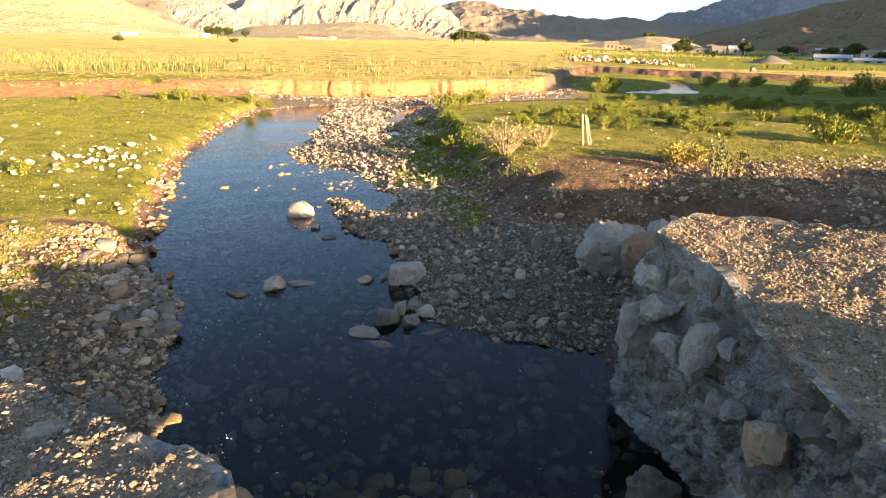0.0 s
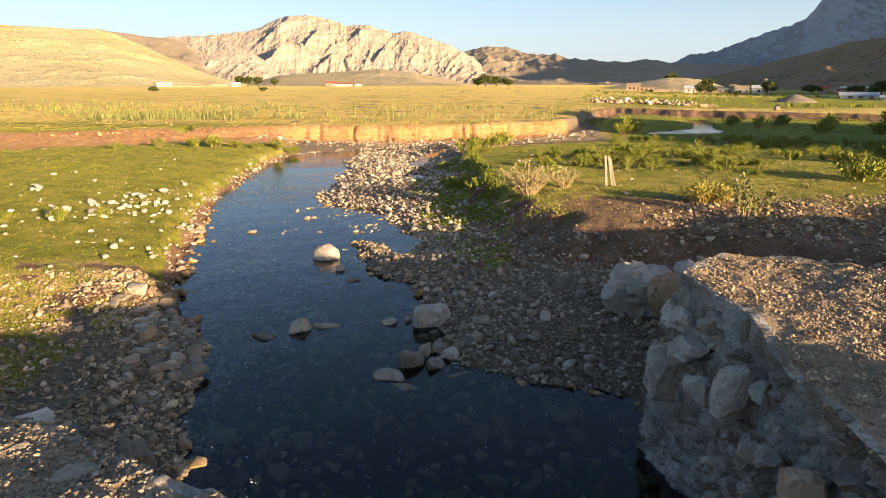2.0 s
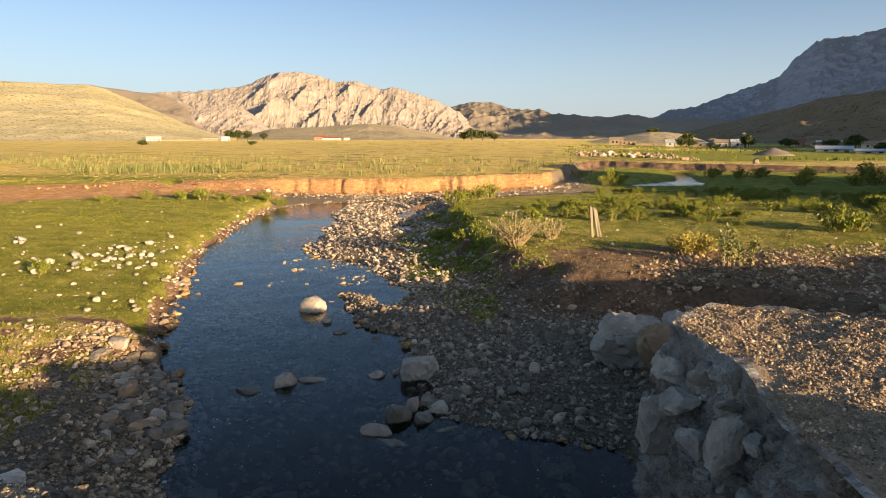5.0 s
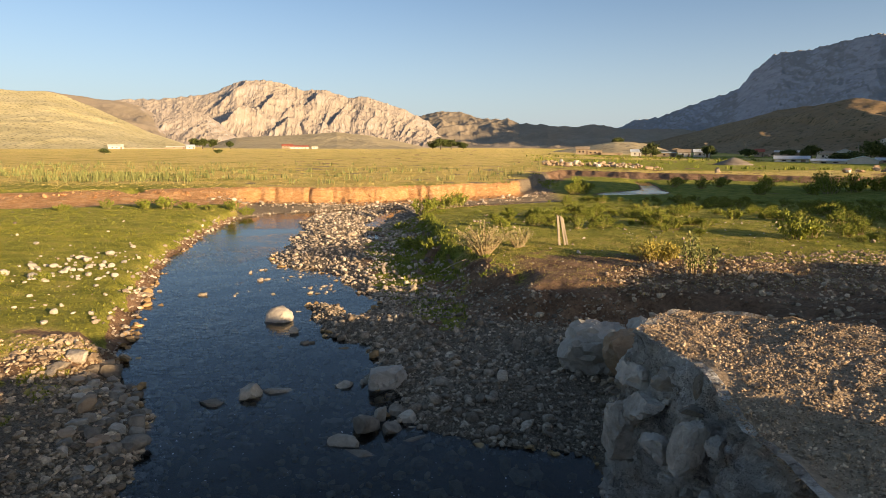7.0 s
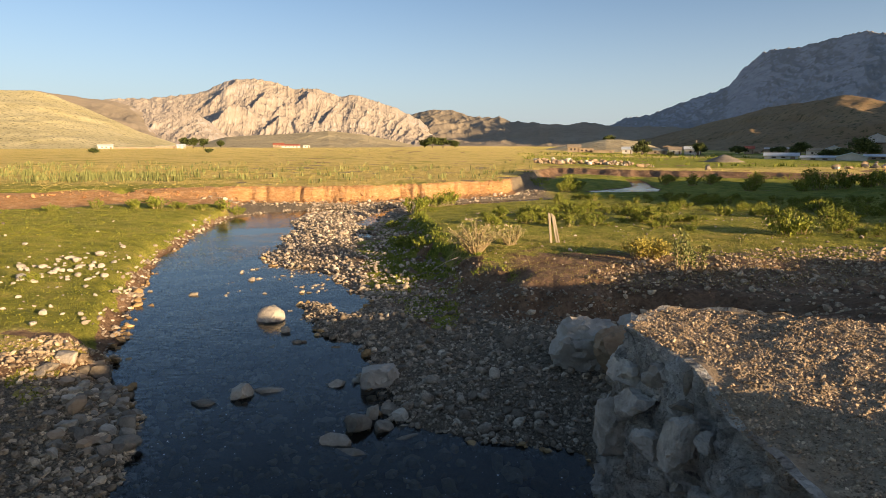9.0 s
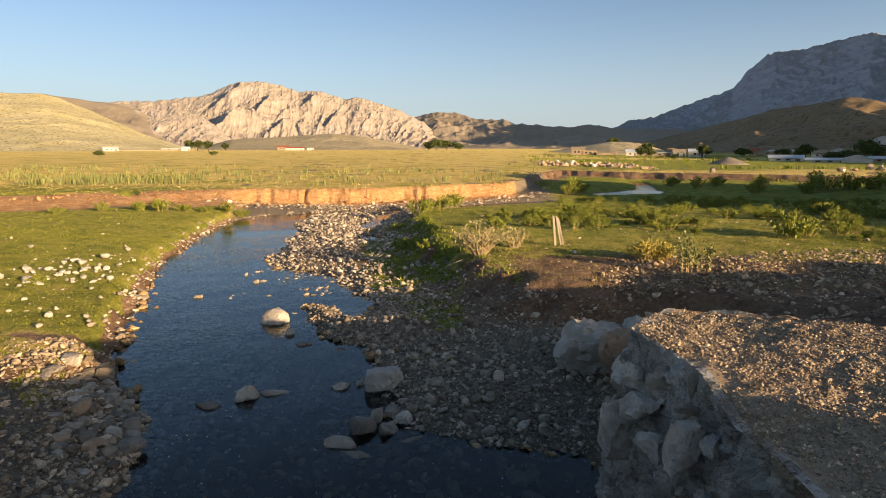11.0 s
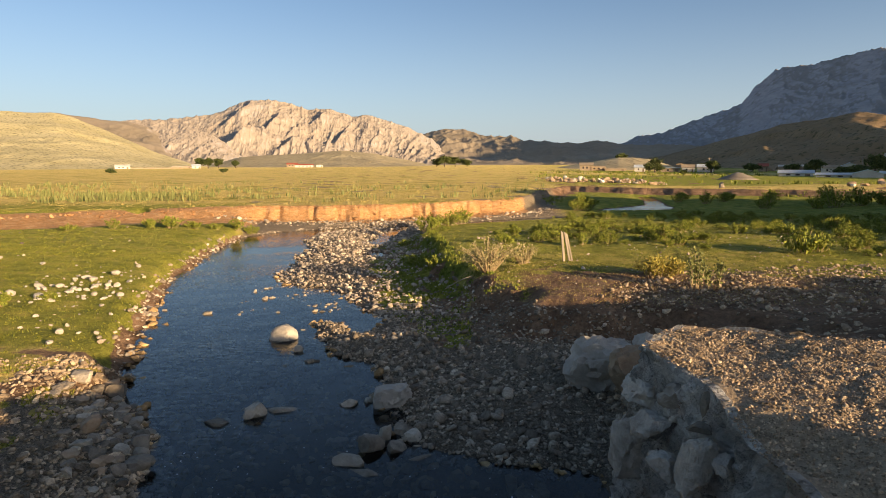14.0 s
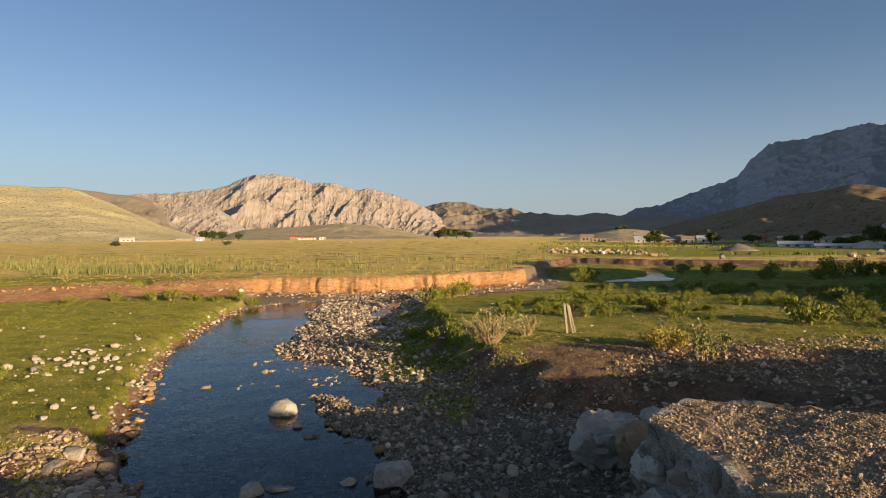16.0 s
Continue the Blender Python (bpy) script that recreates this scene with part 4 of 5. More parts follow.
# ---- single rocks in and beside the stream ----
def rock(x, y, size, label, turn=0, tilt=0, kind=0, z=None, group="", sub=3, sink=0.2, material=None, name="rock", cuts=12, wear=0.2):
    if z is None:
        z = max(float(height(np.array([x]), np.array([y]))[0]), -0.16)
    ob = place_rock(name, x, y, z + size[2] * (0.5 - sink), size, turn, tilt, 0, kind, sub, material, cuts, None, wear)
    return tagged(ob, label, "rock", group)


rock(-3.22, 11.35, (0.54, 0.45, 0.43), "rounded cream boulder standing in the shallow stream", 15, 0, 4, -0.10, sub=4, material=MAT_PALE, name="boulder", cuts=6)
rock(-0.90, 8.15, (0.58, 0.46, 0.48), "pale angular boulder at the edge of the gravel bar", 25, 6, 6, -0.10, sub=4, material=MAT_PALE, name="boulder", wear=0.3)
rock(2.08, 8.20, (1.05, 0.85, 0.86), "large pale limestone boulder resting on the gravel slope", 12, 4, 6, 0.25, sub=4, material=MAT_PALE, name="boulder", cuts=7, wear=0.5)
rock(2.52, 8.1, (0.5, 0.45, 0.5), "tan boulder leaning beside the large limestone boulder", 60, 10, 5, 0.62, sub=4, material=MAT_PALE, name="boulder", wear=0.35)
rock(2.22, 7.6, (0.62, 0.56, 0.66), "grey-tan boulder below the large limestone boulder", 35, 0, 8, 0.42, sub=4, name="boulder", material=MAT_TANSTONE, wear=0.35)
rock(0.98, 9.05, (0.18, 0.16, 0.26), "small upright pale stone on the gravel slope", 10, 0, 1, 0.18)
for x, y, size, turn, kind, label in (
        (-2.62, 7.72, (0.34, 0.26, 0.24), 10, 3, "grey rock breaking the surface of the stream"), (-2.30, 7.88, (0.42, 0.18, 0.12), 10, 5, "flat dark rock awash in the stream"),
        (-2.98, 7.48, (0.36, 0.22, 0.11), 5, 7, "flat pale slab awash in the stream"), (-1.16, 6.42, (0.46, 0.22, 0.15), -10, 1, "flat limestone slab at the water's edge"),
        (-0.98, 6.22, (0.40, 0.16, 0.10), -25, 8, "thin pale slab at the water's edge"), (-0.98, 6.78, (0.30, 0.26, 0.26), 30, 2, "grey block at the water's edge"),
        (-0.84, 7.05, (0.17, 0.16, 0.28), 15, 4, "upright grey stone at the water's edge"), (-0.52, 7.02, (0.20, 0.18, 0.22), 40, 6, "rounded grey stone at the water's edge"),
        (-0.70, 6.74, (0.24, 0.20, 0.18), 60, 0, "angular grey stone at the water's edge"), (-0.38, 6.56, (0.36, 0.12, 0.09), 35, 5, "thin white slab lying at the water's edge"),
        (-0.66, 7.22, (0.22, 0.2, 0.2), 80, 3, "grey stone at the water's edge"), (-1.06, 7.08, (0.12, 0.10, 0.11), 0, 2, "small dark stone in the stream"),
        (-2.74, 10.55, (0.20, 0.15, 0.17), 20, 1, "grey stone standing in the stream"), (-2.42, 9.95, (0.18, 0.12, 0.12), 0, 6, "grey stone standing in the stream"),
        (-2.30, 10.0, (0.14, 0.10, 0.10), 50, 7, "grey stone standing in the stream"), (-2.75, 9.7, (0.14, 0.12, 0.08), 30, 3, "dark wet stone awash in the stream"),
        (-1.44, 8.10, (0.26, 0.18, 0.16), 20, 8, "grey stone standing in the stream"), (-1.20, 8.20, (0.15, 0.12, 0.13), 70, 0, "small grey stone standing in the stream"),
        (-5.42, 13.3, (0.26, 0.18, 0.14), 0, 4, "cream stone standing in the stream"), (-2.95, 13.5, (0.18, 0.14, 0.10), 0, 5, "cream stone standing in the stream"),
        (-3.0, 11.95, (0.16, 0.10, 0.08), 0, 2, "small stone standing in the stream"), (-2.75, 13.9, (0.16, 0.12, 0.10), 30, 3, "cream stone standing in the stream"),
        (-3.9, 13.4, (0.12, 0.1, 0.09), 10, 1, "small stone standing in the stream"), (-6.5, 13.6, (0.14, 0.1, 0.1), 10, 1, "small stone at the foot of the turf bank")):
    size = tuple(s * 1.05 for s in size)
    rock(x, y, size, label, turn, 0, kind, -0.05, "rocks in the stream", sink=0.18)

# heap of rocks on the left shore
g_heap = np.random.RandomState(5)
heap = []
while len(heap) < 92:
    t = g_heap.rand()
    x = -3.55 - 1.2 * t + g_heap.normal(0, 0.28)
    y = 6.1 + 2.2 * t + g_heap.normal(0, 0.35)
    s = float(np.clip(g_heap.lognormal(-1.75, 0.42), 0.09, 0.40))
    w0 = float(water_distance(np.array([x]), np.array([y]))[0])
    if w0 < -0.12 or w0 > 0.95 or any((x - a) ** 2 + (y - b) ** 2 < (0.33 * (s + c)) ** 2 for a, b, c in heap):
        continue
    heap.append((x, y, s))
    rock(x, y, (s * g_heap.uniform(0.9, 1.3), s * g_heap.uniform(0.7, 1.0), s * g_heap.uniform(0.4, 0.8)), "large grey shore rock lying in a heap" if s > 0.26 else "grey limestone rock lying on the gravel shore",
         g_heap.uniform(0, 360), g_heap.uniform(-12, 12), g_heap.randint(0, 9), None, "rocks on the shore", 3, material=MAT_TANSTONE if g_heap.rand() < 0.2 else MAT_STONE, sink=0.22)

# white stones strewn over the turf
g_turf = np.random.RandomState(6)
count = 0
while count < 150:
    if g_turf.rand() < 0.5:
        x, y = g_turf.normal(-8.6, 0.9), g_turf.normal(13.2, 1.3)
    else:
        x, y = g_turf.uniform(-13.5, -6.0), g_turf.uniform(8.7, 18)
    if float(water_distance(np.array([x]), np.array([y]))[0]) < 0.5 or x > -5.5:
        continue
    s = float(np.clip(g_turf.lognormal(-2.3, 0.45), 0.05, 0.24))
    rock(x, y, (s * g_turf.uniform(0.9, 1.4), s * g_turf.uniform(0.8, 1.0), s * g_turf.uniform(0.5, 0.8)), "white limestone lump lying in the turf" if s > 0.13 else "small white stone lying in the turf",
         g_turf.uniform(0, 360), 0, g_turf.randint(0, 9), None, "stones in the turf", 2, material=MAT_PALE)
    count += 1


# ---- gravel ----
def gravel(name, box, count, low, high, keep, material, label, seed, sub=1, top=None, sink=0.25):
    g = np.random.RandomState(seed)
    x, y = g.uniform(box[0], box[2], count), g.uniform(box[1], box[3], count)
    s = np.clip(g.lognormal(math.log(low), 0.5, count), low * 0.5, high)
    ok = keep(x, y, g.rand(count))
    x, y, s = x[ok], y[ok], s[ok]
    z = (top or height)(x, y)
    ob = new(name, scatter_mesh(name, x, y, z, s, material, sub=sub, seed=seed, sink=sink))
    return tagged(ob, label, "gravel", kind="stuff")


def on_right_bar(x, y, u):
    w = water_distance(x, y)
    t = inside_distance(x, y, TERRACE)
    return (w > -0.12) & (t > 0.15 + 0.5 * u) & (x > -6.9) & (u < 0.25 + 0.75 * ease(1.6, 0.2, w) + 0.35 * fbm(x * 0.8, y * 0.8, 3, 7))


gravel("shore_gravel", (-3.2, 6.2, 3.0, 13.6), 30000, 0.034, 0.12, on_right_bar, MAT_PEBBLE, "grey pebbles of the gravel bar beside the stream", 21)
gravel("bar_cobbles", (-6.9, 12.5, 0.4, 34), 17000, 0.062, 0.24, lambda x, y, u: on_right_bar(x, y, u * 0.8), MAT_WARMPEBBLE, "sunlit buff cobbles of the gravel bar", 22)
SHOALS = [(-5.15, 15.7, -4.6, 16.6), (-5.0, 14.5, -4.4, 14.95), (-4.3, 15.0, -3.5, 15.55), (-3.25, 14.1, -2.85, 14.4), (-2.95, 13.5, -2.65, 13.65), (-4.75, 13.3, -4.5, 13.6),
          (-5.4, 18.2, -4.4, 16.4), (-3.9, 16.0, -3.0, 15.3)]


def on_shoal(x, y, u):
    best = np.full(x.shape, 9.0)
    for x0, y0, x1, y1 in SHOALS:
        t = np.clip(((x - x0) * (x1 - x0) + (y - y0) * (y1 - y0)) / ((x1 - x0) ** 2 + (y1 - y0) ** 2), 0, 1)
        best = np.minimum(best, np.hypot(x - x0 - t * (x1 - x0), (y - y0 - t * (y1 - y0)) * 0.7))
    return best < 0.04 + 0.22 * u * u


gravel("shoal_cobbles", (-6.2, 13.0, -2.4, 18.6), 4200, 0.06, 0.20, on_shoal, MAT_WARMPEBBLE, "buff cobbles breaking the surface of the shallows", 35, 1, lambda x, y: np.full(x.shape, -0.035), 0.2)
gravel("shore_cobbles", (-2.2, 6.3, 2.6, 11), 700, 0.09, 0.18, on_right_bar, MAT_PEBBLE, "larger grey cobbles strewn on the gravel bar", 23, 2)
gravel("left_shore_gravel", (-8.0, 3.0, -2.3, 10), 30000, 0.04, 0.15,
       lambda x, y, u: (water_distance(x, y) > -0.25) & (u < ease(-7.6, -5, x) * (0.35 + 0.65 * ease(1.4, 0.2, water_distance(x, y)))) & (y < 9.2 + 0.3 * (x + 5)), MAT_ROADPEBBLE, "grey-brown pebbles of the left shore", 24)
gravel("bank_foot_stones", (-9.8, 9, -4.5, 31), 5200, 0.07, 0.20, lambda x, y, u: np.abs(water_distance(x, y) - 0.14) < 0.12 + 0.28 * u * u, MAT_WARMPEBBLE, "buff stones along the foot of the turf bank", 25)
gravel("cut_bank_stones", (-12, 30, 8, 42), 5200, 0.10, 0.30,
       lambda x, y, u: (np.abs(inside_distance(x, y, PLAIN) - 1.9) < 0.8 * u + 0.15) & (water_distance(x, y) > 0.0), MAT_WARMPEBBLE, "pale cobbles below the red cut bank", 26)
gravel("road_gravel", (1.5, 1.8, 4.2, 6.0), 60000, 0.011, 0.04, lambda x, y, u: inside_distance(x, y, RIGHT_WALL) < -0.03, MAT_ROADPEBBLE, "loose pale gravel on the top of the abutment", 27, 1, top_right)
gravel("edge_gravel", (-4.2, 1.4, -0.7, 3.7), 26000, 0.014, 0.042, lambda x, y, u: inside_distance(x, y, LEFT_WALL) < -0.03, MAT_PEBBLE, "loose pale gravel on the abutment edge", 28, 1, top_left)
gravel("slope_stones", (1.8, 6.3, 14, 15), 11000, 0.05, 0.17,
       lambda x, y, u: (u < 0.55 + 0.45 * ease(2.0, 0.4, np.abs(y - 0.22 * x - 10.6))) & (inside_distance(x, y, RIGHT_WALL) > 0.1) & (y < 12.5 + 0.25 * x) & (x > 0.55 * (y - 6.5)), MAT_ROADPEBBLE, "grey-brown stones strewn over the dirt slope", 29)
gravel("terrace_stones", (0.5, 10.5, 16, 24), 650, 0.045, 0.13, lambda x, y, u: inside_distance(x, y, TERRACE) < -0.2, MAT_WARMPEBBLE, "small pale stones scattered on the terrace", 30)
gravel("bed_stones", (-9.5, 3.0, 1.6, 22), 11000, 0.10, 0.28, lambda x, y, u: (water_distance(x, y) < 0.0) & (u < ease(24, 8, y) + 0.15), MAT_BEDSTONE, "brown stones on the bed of the stream", 31)
gravel("turf_stones", (-26, 8.7, -5.5, 27), 900, 0.045, 0.13, lambda x, y, u: (water_distance(x, y) > 0.5) & (u < 0.15 + 0.85 * ease(5, 1, np.hypot(x + 9, (y - 13) * 0.8))), MAT_WARMPEBBLE, "small white stones scattered in the turf", 32)


# stones coloured as if a patch of sun reached the bed here
gravel("algae_stones", (-1.5, 3.0, 0.7, 4.3), 420, 0.11, 0.24, lambda x, y, u: (u < 1.1 - 0.9 * np.hypot((x + 0.45) / 1.1, (y - 3.55) / 0.8)), MAT_SUNPATCH, "stones on the bed of the pool, coloured orange as a patch of sun", 33, 2, lambda x, y: np.maximum(height(x, y), -0.22))

gravel("bank_clods", (-22, 27, 4, 42), 3600, 0.10, 0.34, lambda x, y, u: np.abs(inside_distance(x, y, PLAIN) - 0.8) < 0.3 + 0.7 * u * u, MAT_CLOD, "crumbled clods of orange earth on the cut bank", 34)

# flecks of foam drifting on the pool
g_foam = np.random.RandomState(61)
fx, fy = g_foam.uniform(-3.5, 1.4, 420), g_foam.uniform(3.2, 7.5, 420)
ok = water_distance(fx, fy) < -0.15
foam = new("foam", scatter_mesh("foam", fx[ok], fy[ok], np.full(ok.sum(), 0.0), np.clip(g_foam.lognormal(-4.4, 0.4, ok.sum()), 0.006, 0.03), MAT_WHITEFOAM, (0.15, 0.3), 1, 62, 0.1))
tagged(foam, "tiny white flecks of foam drifting on the water", "foam", kind="stuff")

# ---- plants ----


def leaf_material(name, dark, light, scale=6.0):
    m, n, l, p = nodes_of(name)
    f = noisenode(n, l, scale, 3)
    tone = n.new("ShaderNodeNewGeometry").outputs["Random Per Island"]
    col = rampnode(n, l, mathnode(n, l, "ADD", mathnode(n, l, "MULTIPLY", f, 0.5), mathnode(n, l, "MULTIPLY", tone, 0.5)), [(0.25, dark), (0.75, light)])
    l.new(col, p.inputs["Base Color"])
    p.inputs["Roughness"].default_value = 0.7
    p.inputs["Specular IOR Level"].default_value = 0.2
    return m


MAT_GRASS = leaf_material("turf_blades", (0.11, 0.125, 0.015), (0.25, 0.235, 0.035), 1.2)
MAT_DRYGRASS = leaf_material("dry_grass_blades", (0.27, 0.22, 0.06), (0.44, 0.34, 0.12), 0.25)
MAT_SHRUB = leaf_material("shrub_leaves", (0.095, 0.125, 0.014), (0.27, 0.28, 0.042))
MAT_SAGE = leaf_material("pale_green_spires", (0.12, 0.14, 0.04), (0.27, 0.27, 0.095), 0.6)
MAT_YELLOW = leaf_material("yellow_leaves", (0.24, 0.20, 0.035), (0.42, 0.34, 0.075))
MAT_DRYLEAF = leaf_material("dry_leaves", (0.22, 0.19, 0.08), (0.40, 0.34, 0.16))
MAT_TREE = leaf_material("tree_leaves", (0.035, 0.050, 0.014), (0.12, 0.14, 0.038), 1.0)
MAT_TWIG = plain_material("dry_twigs", (0.24, 0.17, 0.09), (0.46, 0.35, 0.20), 20, 0.9, 0.3, 0.005)
MAT_BARK = plain_material("bark", (0.08, 0.06, 0.045), (0.17, 0.13, 0.10), 12, 0.95, 0.6, 0.02)
MAT_POST = plain_material("grey_weathered_wood", (0.20, 0.16, 0.11), (0.40, 0.335, 0.25), 14, 0.9, 0.5, 0.006, stretch=(1, 1, 0.08))


def blades(name, x, y, z, tall, material, per=4, width=0.010, spread=0.05, droop=0.6, seed=0):
    """Tufts of thin leaves: each leaf one bent sliver."""
    g = np.random.RandomState(seed)
    n = len(x)
    shape = (n, per)
    a = g.uniform(0, 6.283, shape)
    h = tall[:, None] * g.uniform(0.55, 1.1, shape)
    o = spread * np.sqrt(g.rand(*shape))
    b = g.uniform(0, 6.283, shape)
    bx, by = x[:, None] + o * np.cos(b), y[:, None] + o * np.sin(b)
    lean = h * droop * g.uniform(0.2, 1, shape)
    w = width * g.uniform(0.7, 1.4, shape)
    px, py = -np.sin(a) * w, np.cos(a) * w
    zz = np.broadcast_to(z[:, None] - 0.01, shape)
    v0 = np.stack([bx - px, by - py, zz], -1)
    v1 = np.stack([bx + px, by + py, zz], -1)
    mx, my = bx + np.cos(a) * lean * 0.35, by + np.sin(a) * lean * 0.35
    v2 = np.stack([mx + px * 0.8, my + py * 0.8, zz + h * 0.6], -1)
    v3 = np.stack([mx - px * 0.8, my - py * 0.8, zz + h * 0.6], -1)
    v4 = np.stack([bx + np.cos(a) * lean, by + np.sin(a) * lean, zz + h], -1)
    v = np.stack([v0, v1, v2, v3, v4], 2).reshape(-1, 3)
    base = (np.arange(n * per) * 5)[:, None]
    f = np.concatenate([base + [0, 1, 2], base + [0, 2, 3], base + [3, 2, 4]])
    return mesh_from(name, v, f, material, smooth=False)


def tufts(name, box, count, low, high, keep, material, label, seed, **more):
    g = np.random.RandomState(seed)
    x, y = g.uniform(box[0], box[2], count), g.uniform(box[1], box[3], count)
    ok = keep(x, y, g.rand(count))
    x, y = x[ok], y[ok]
    ob = new(name, blades(name, x, y, height(x, y), g.uniform(low, high, len(x)), material, seed=seed, **more))
    return tagged(ob, label, "grass", kind="stuff")


def on_turf(x, y, u):
    c = cover(x, y, None)
    return (c[..., 1] > 0.55) & (u < 0.25 + 0.75 * c[..., 3])


tufts("turf_grass", (-15, 8.5, -5, 20), 26000, 0.012, 0.034, on_turf, MAT_GRASS, "short green turf grass on the stream bank", 41, per=4, width=0.008, spread=0.06)
tufts("far_turf_grass", (-26, 18, -7, 32), 12000, 0.02, 0.05, on_turf, MAT_GRASS, "short green turf grass away from the stream", 42, per=4, width=0.014, spread=0.10)
tufts("terrace_grass", (-1.5, 11, 24, 36), 30000, 0.014, 0.040, on_turf, MAT_GRASS, "short green grass of the terrace", 43, per=4, width=0.010, spread=0.08)
tufts("dirt_grass", (0.3, 10.5, 9, 17), 12000, 0.012, 0.05, lambda x, y, u: (inside_distance(x, y, TERRACE) < 0.1) & (u < 0.7), MAT_DRYGRASS, "dry yellow grass on the trodden dirt", 44, per=3, width=0.004, spread=0.08, droop=1.0)
tufts("plain_grass", (-48, 30, 32, 88), 18000, 0.03, 0.06, lambda x, y, u: (inside_distance(x, y, PLAIN) < -0.2) & (np.abs(x) < 0.9 * y) & (u < ease(95, 40, y)), MAT_DRYGRASS,
      "dry yellow-green grass of the plain", 45, per=4, width=0.03, spread=0.18)
tufts("left_shore_weeds", (-9, 3.5, -4.6, 8.5), 5000, 0.02, 0.055, lambda x, y, u: cover(x, y, None)[..., 1] > 0.5, MAT_GRASS, "dark green weeds on the shaded shore", 46, per=5, width=0.008, spread=0.06)
tufts("slope_weeds", (-1.8, 9.5, 2.2, 26), 4500, 0.03, 0.10, lambda x, y, u: (np.abs(inside_distance(x, y, TERRACE) - 0.7) < 0.9) & (cover(x, y, None)[..., 1] > 0.4), MAT_SHRUB,
      "dark green weeds on the slope below the terrace", 47, per=6, width=0.012, spread=0.09)
# tall plants standing in drifts over the plain
# hollow weeds are added to darken the bank in place of its shade
tufts("hollow_weeds", (7, 30, 46, 56), 4500, 0.08, 0.26, lambda x, y, u: (np.abs(plain_edge(x, y) - 0.7) < 0.5 + 0.9 * u) & (x > 7), MAT_SHRUB, "green weeds added along the edge of the stream hollow to darken it like shade", 47, per=6, width=0.03, spread=0.25)
tufts("meadow_weeds", (16, 84, 140, 210), 1500, 0.25, 0.7, lambda x, y, u: (x > 0.12 * y) & (x < 0.85 * y) & (fbm(x * 0.03, y * 0.10, 3, 93) > 0.53), MAT_SHRUB, "strips of green weeds in the meadow before the village", 48, per=7, width=0.07, spread=0.6)
tufts("tall_plants", (-60, 37, 18, 80), 12000, 0.20, 0.60,
      lambda x, y, u: (inside_distance(x, y, PLAIN) < -1.0) & (np.abs(x) < 0.9 * y) & (fbm(x * 0.13, y * 0.30, 3, 55) > 0.55 - 0.07 * ease(-8, -22, x)) & (u < 0.06 + 0.62 * ease(-8, -22, x) * ease(56, 44, y) + 0.10 * ease(70, 50, y)),
      MAT_SAGE, "tall pale green spires of wild plants on the plain", 48, per=8, width=0.022, spread=0.22, droop=0.30)


def shrub_meshes(seed, radius, tall, stems, per_stem, leaf, upright=0.6):
    """Points and faces of the twigs and of the leaves of one shrub."""
    g = np.random.RandomState(seed)
    tv, tf, lv, lf = [], [], [], []
    for _ in range(stems):
        a, out = g.uniform(0, 6.283), radius * math.sqrt(g.rand())
        tip = np.array([math.cos(a) * out, math.sin(a) * out, tall * g.uniform(0.55, 1.0) * (1 - 0.35 * out / radius)])
        root = np.array([math.cos(a), math.sin(a), 0]) * out * (1 - upright)
        bend = np.array([0, 0, tall * 0.12])
        pts = [root + (tip - root) * t + bend * math.sin(t * 3.14) for t in (0, 0.5, 1)]
        b0 = len(tv)
        for k, q in enumerate(pts):
            w = 0.012 * tall * (1.1 - 0.4 * k)
            tv += [q + (w, 0, 0), q + (-w * 0.5, w * 0.87, 0), q + (-w * 0.5, -w * 0.87, 0)]
        for k in (0, 3):
            for j in range(3):
                p0, p1 = b0 + k + j, b0 + k + (j + 1) % 3
                tf += [(p0, p1, p1 + 3), (p0, p1 + 3, p0 + 3)]
        for _ in range(per_stem):
            t = g.uniform(0.15, 1.05)
            c = root + (tip - root) * t + bend * math.sin(min(t, 1) * 3.14) + g.normal(0, leaf * 0.5, 3)
            c[2] = max(c[2], 0.01)
            d = g.normal(size=3) + (0, 0, 0.9)
            d /= np.linalg.norm(d)
            side = np.cross(d, g.normal(size=3))
            side /= np.linalg.norm(side) + 1e-6
            s = leaf * g.uniform(0.6, 1.3)
            b = len(lv)
            lv += [c - d * s * 0.5, c + side * s * 0.28, c + d * s * 0.6, c - side * s * 0.28]
            lf += [(b, b + 1, b + 2), (b, b + 2, b + 3)]
    return np.array(tv), np.array(tf), np.array(lv), np.array(lf)


def shrub(name, x, y, seed, radius, tall, stems, per_stem, leaf, leaves, label, category="shrub", group="", upright=0.6):
    z = float(height(np.array([x]), np.array([y]))[0])
    e = thing(name, x, y, z - 0.02, 0)
    tv, tf, lv, lf = shrub_meshes(seed, radius, tall, stems, per_stem, leaf, upright)
    for nm, v, f, mat in (("stem", tv, tf, MAT_TWIG), ("foliage", lv, lf, leaves)):
        ob = new(nm, mesh_from(nm, v, f, mat, smooth=False))
        ob.parent = e
    return tagged(e, label, category, group)


def shrub_copy(first, x, y, scale, turn):
    z = float(height(np.array([x]), np.array([y]))[0])
    ob = copy_thing(first, pose(x, y, z - 0.02, 0, 0, turn))
    ob.scale = (scale, scale, scale * random.uniform(0.85, 1.2))
    return ob


shrub("dry_bush", 0.75, 14.3, 301, 0.72, 0.95, 95, 14, 0.055, MAT_DRYLEAF, "dry straw-coloured twiggy bush at the edge of the terrace", "bush", upright=0.85)
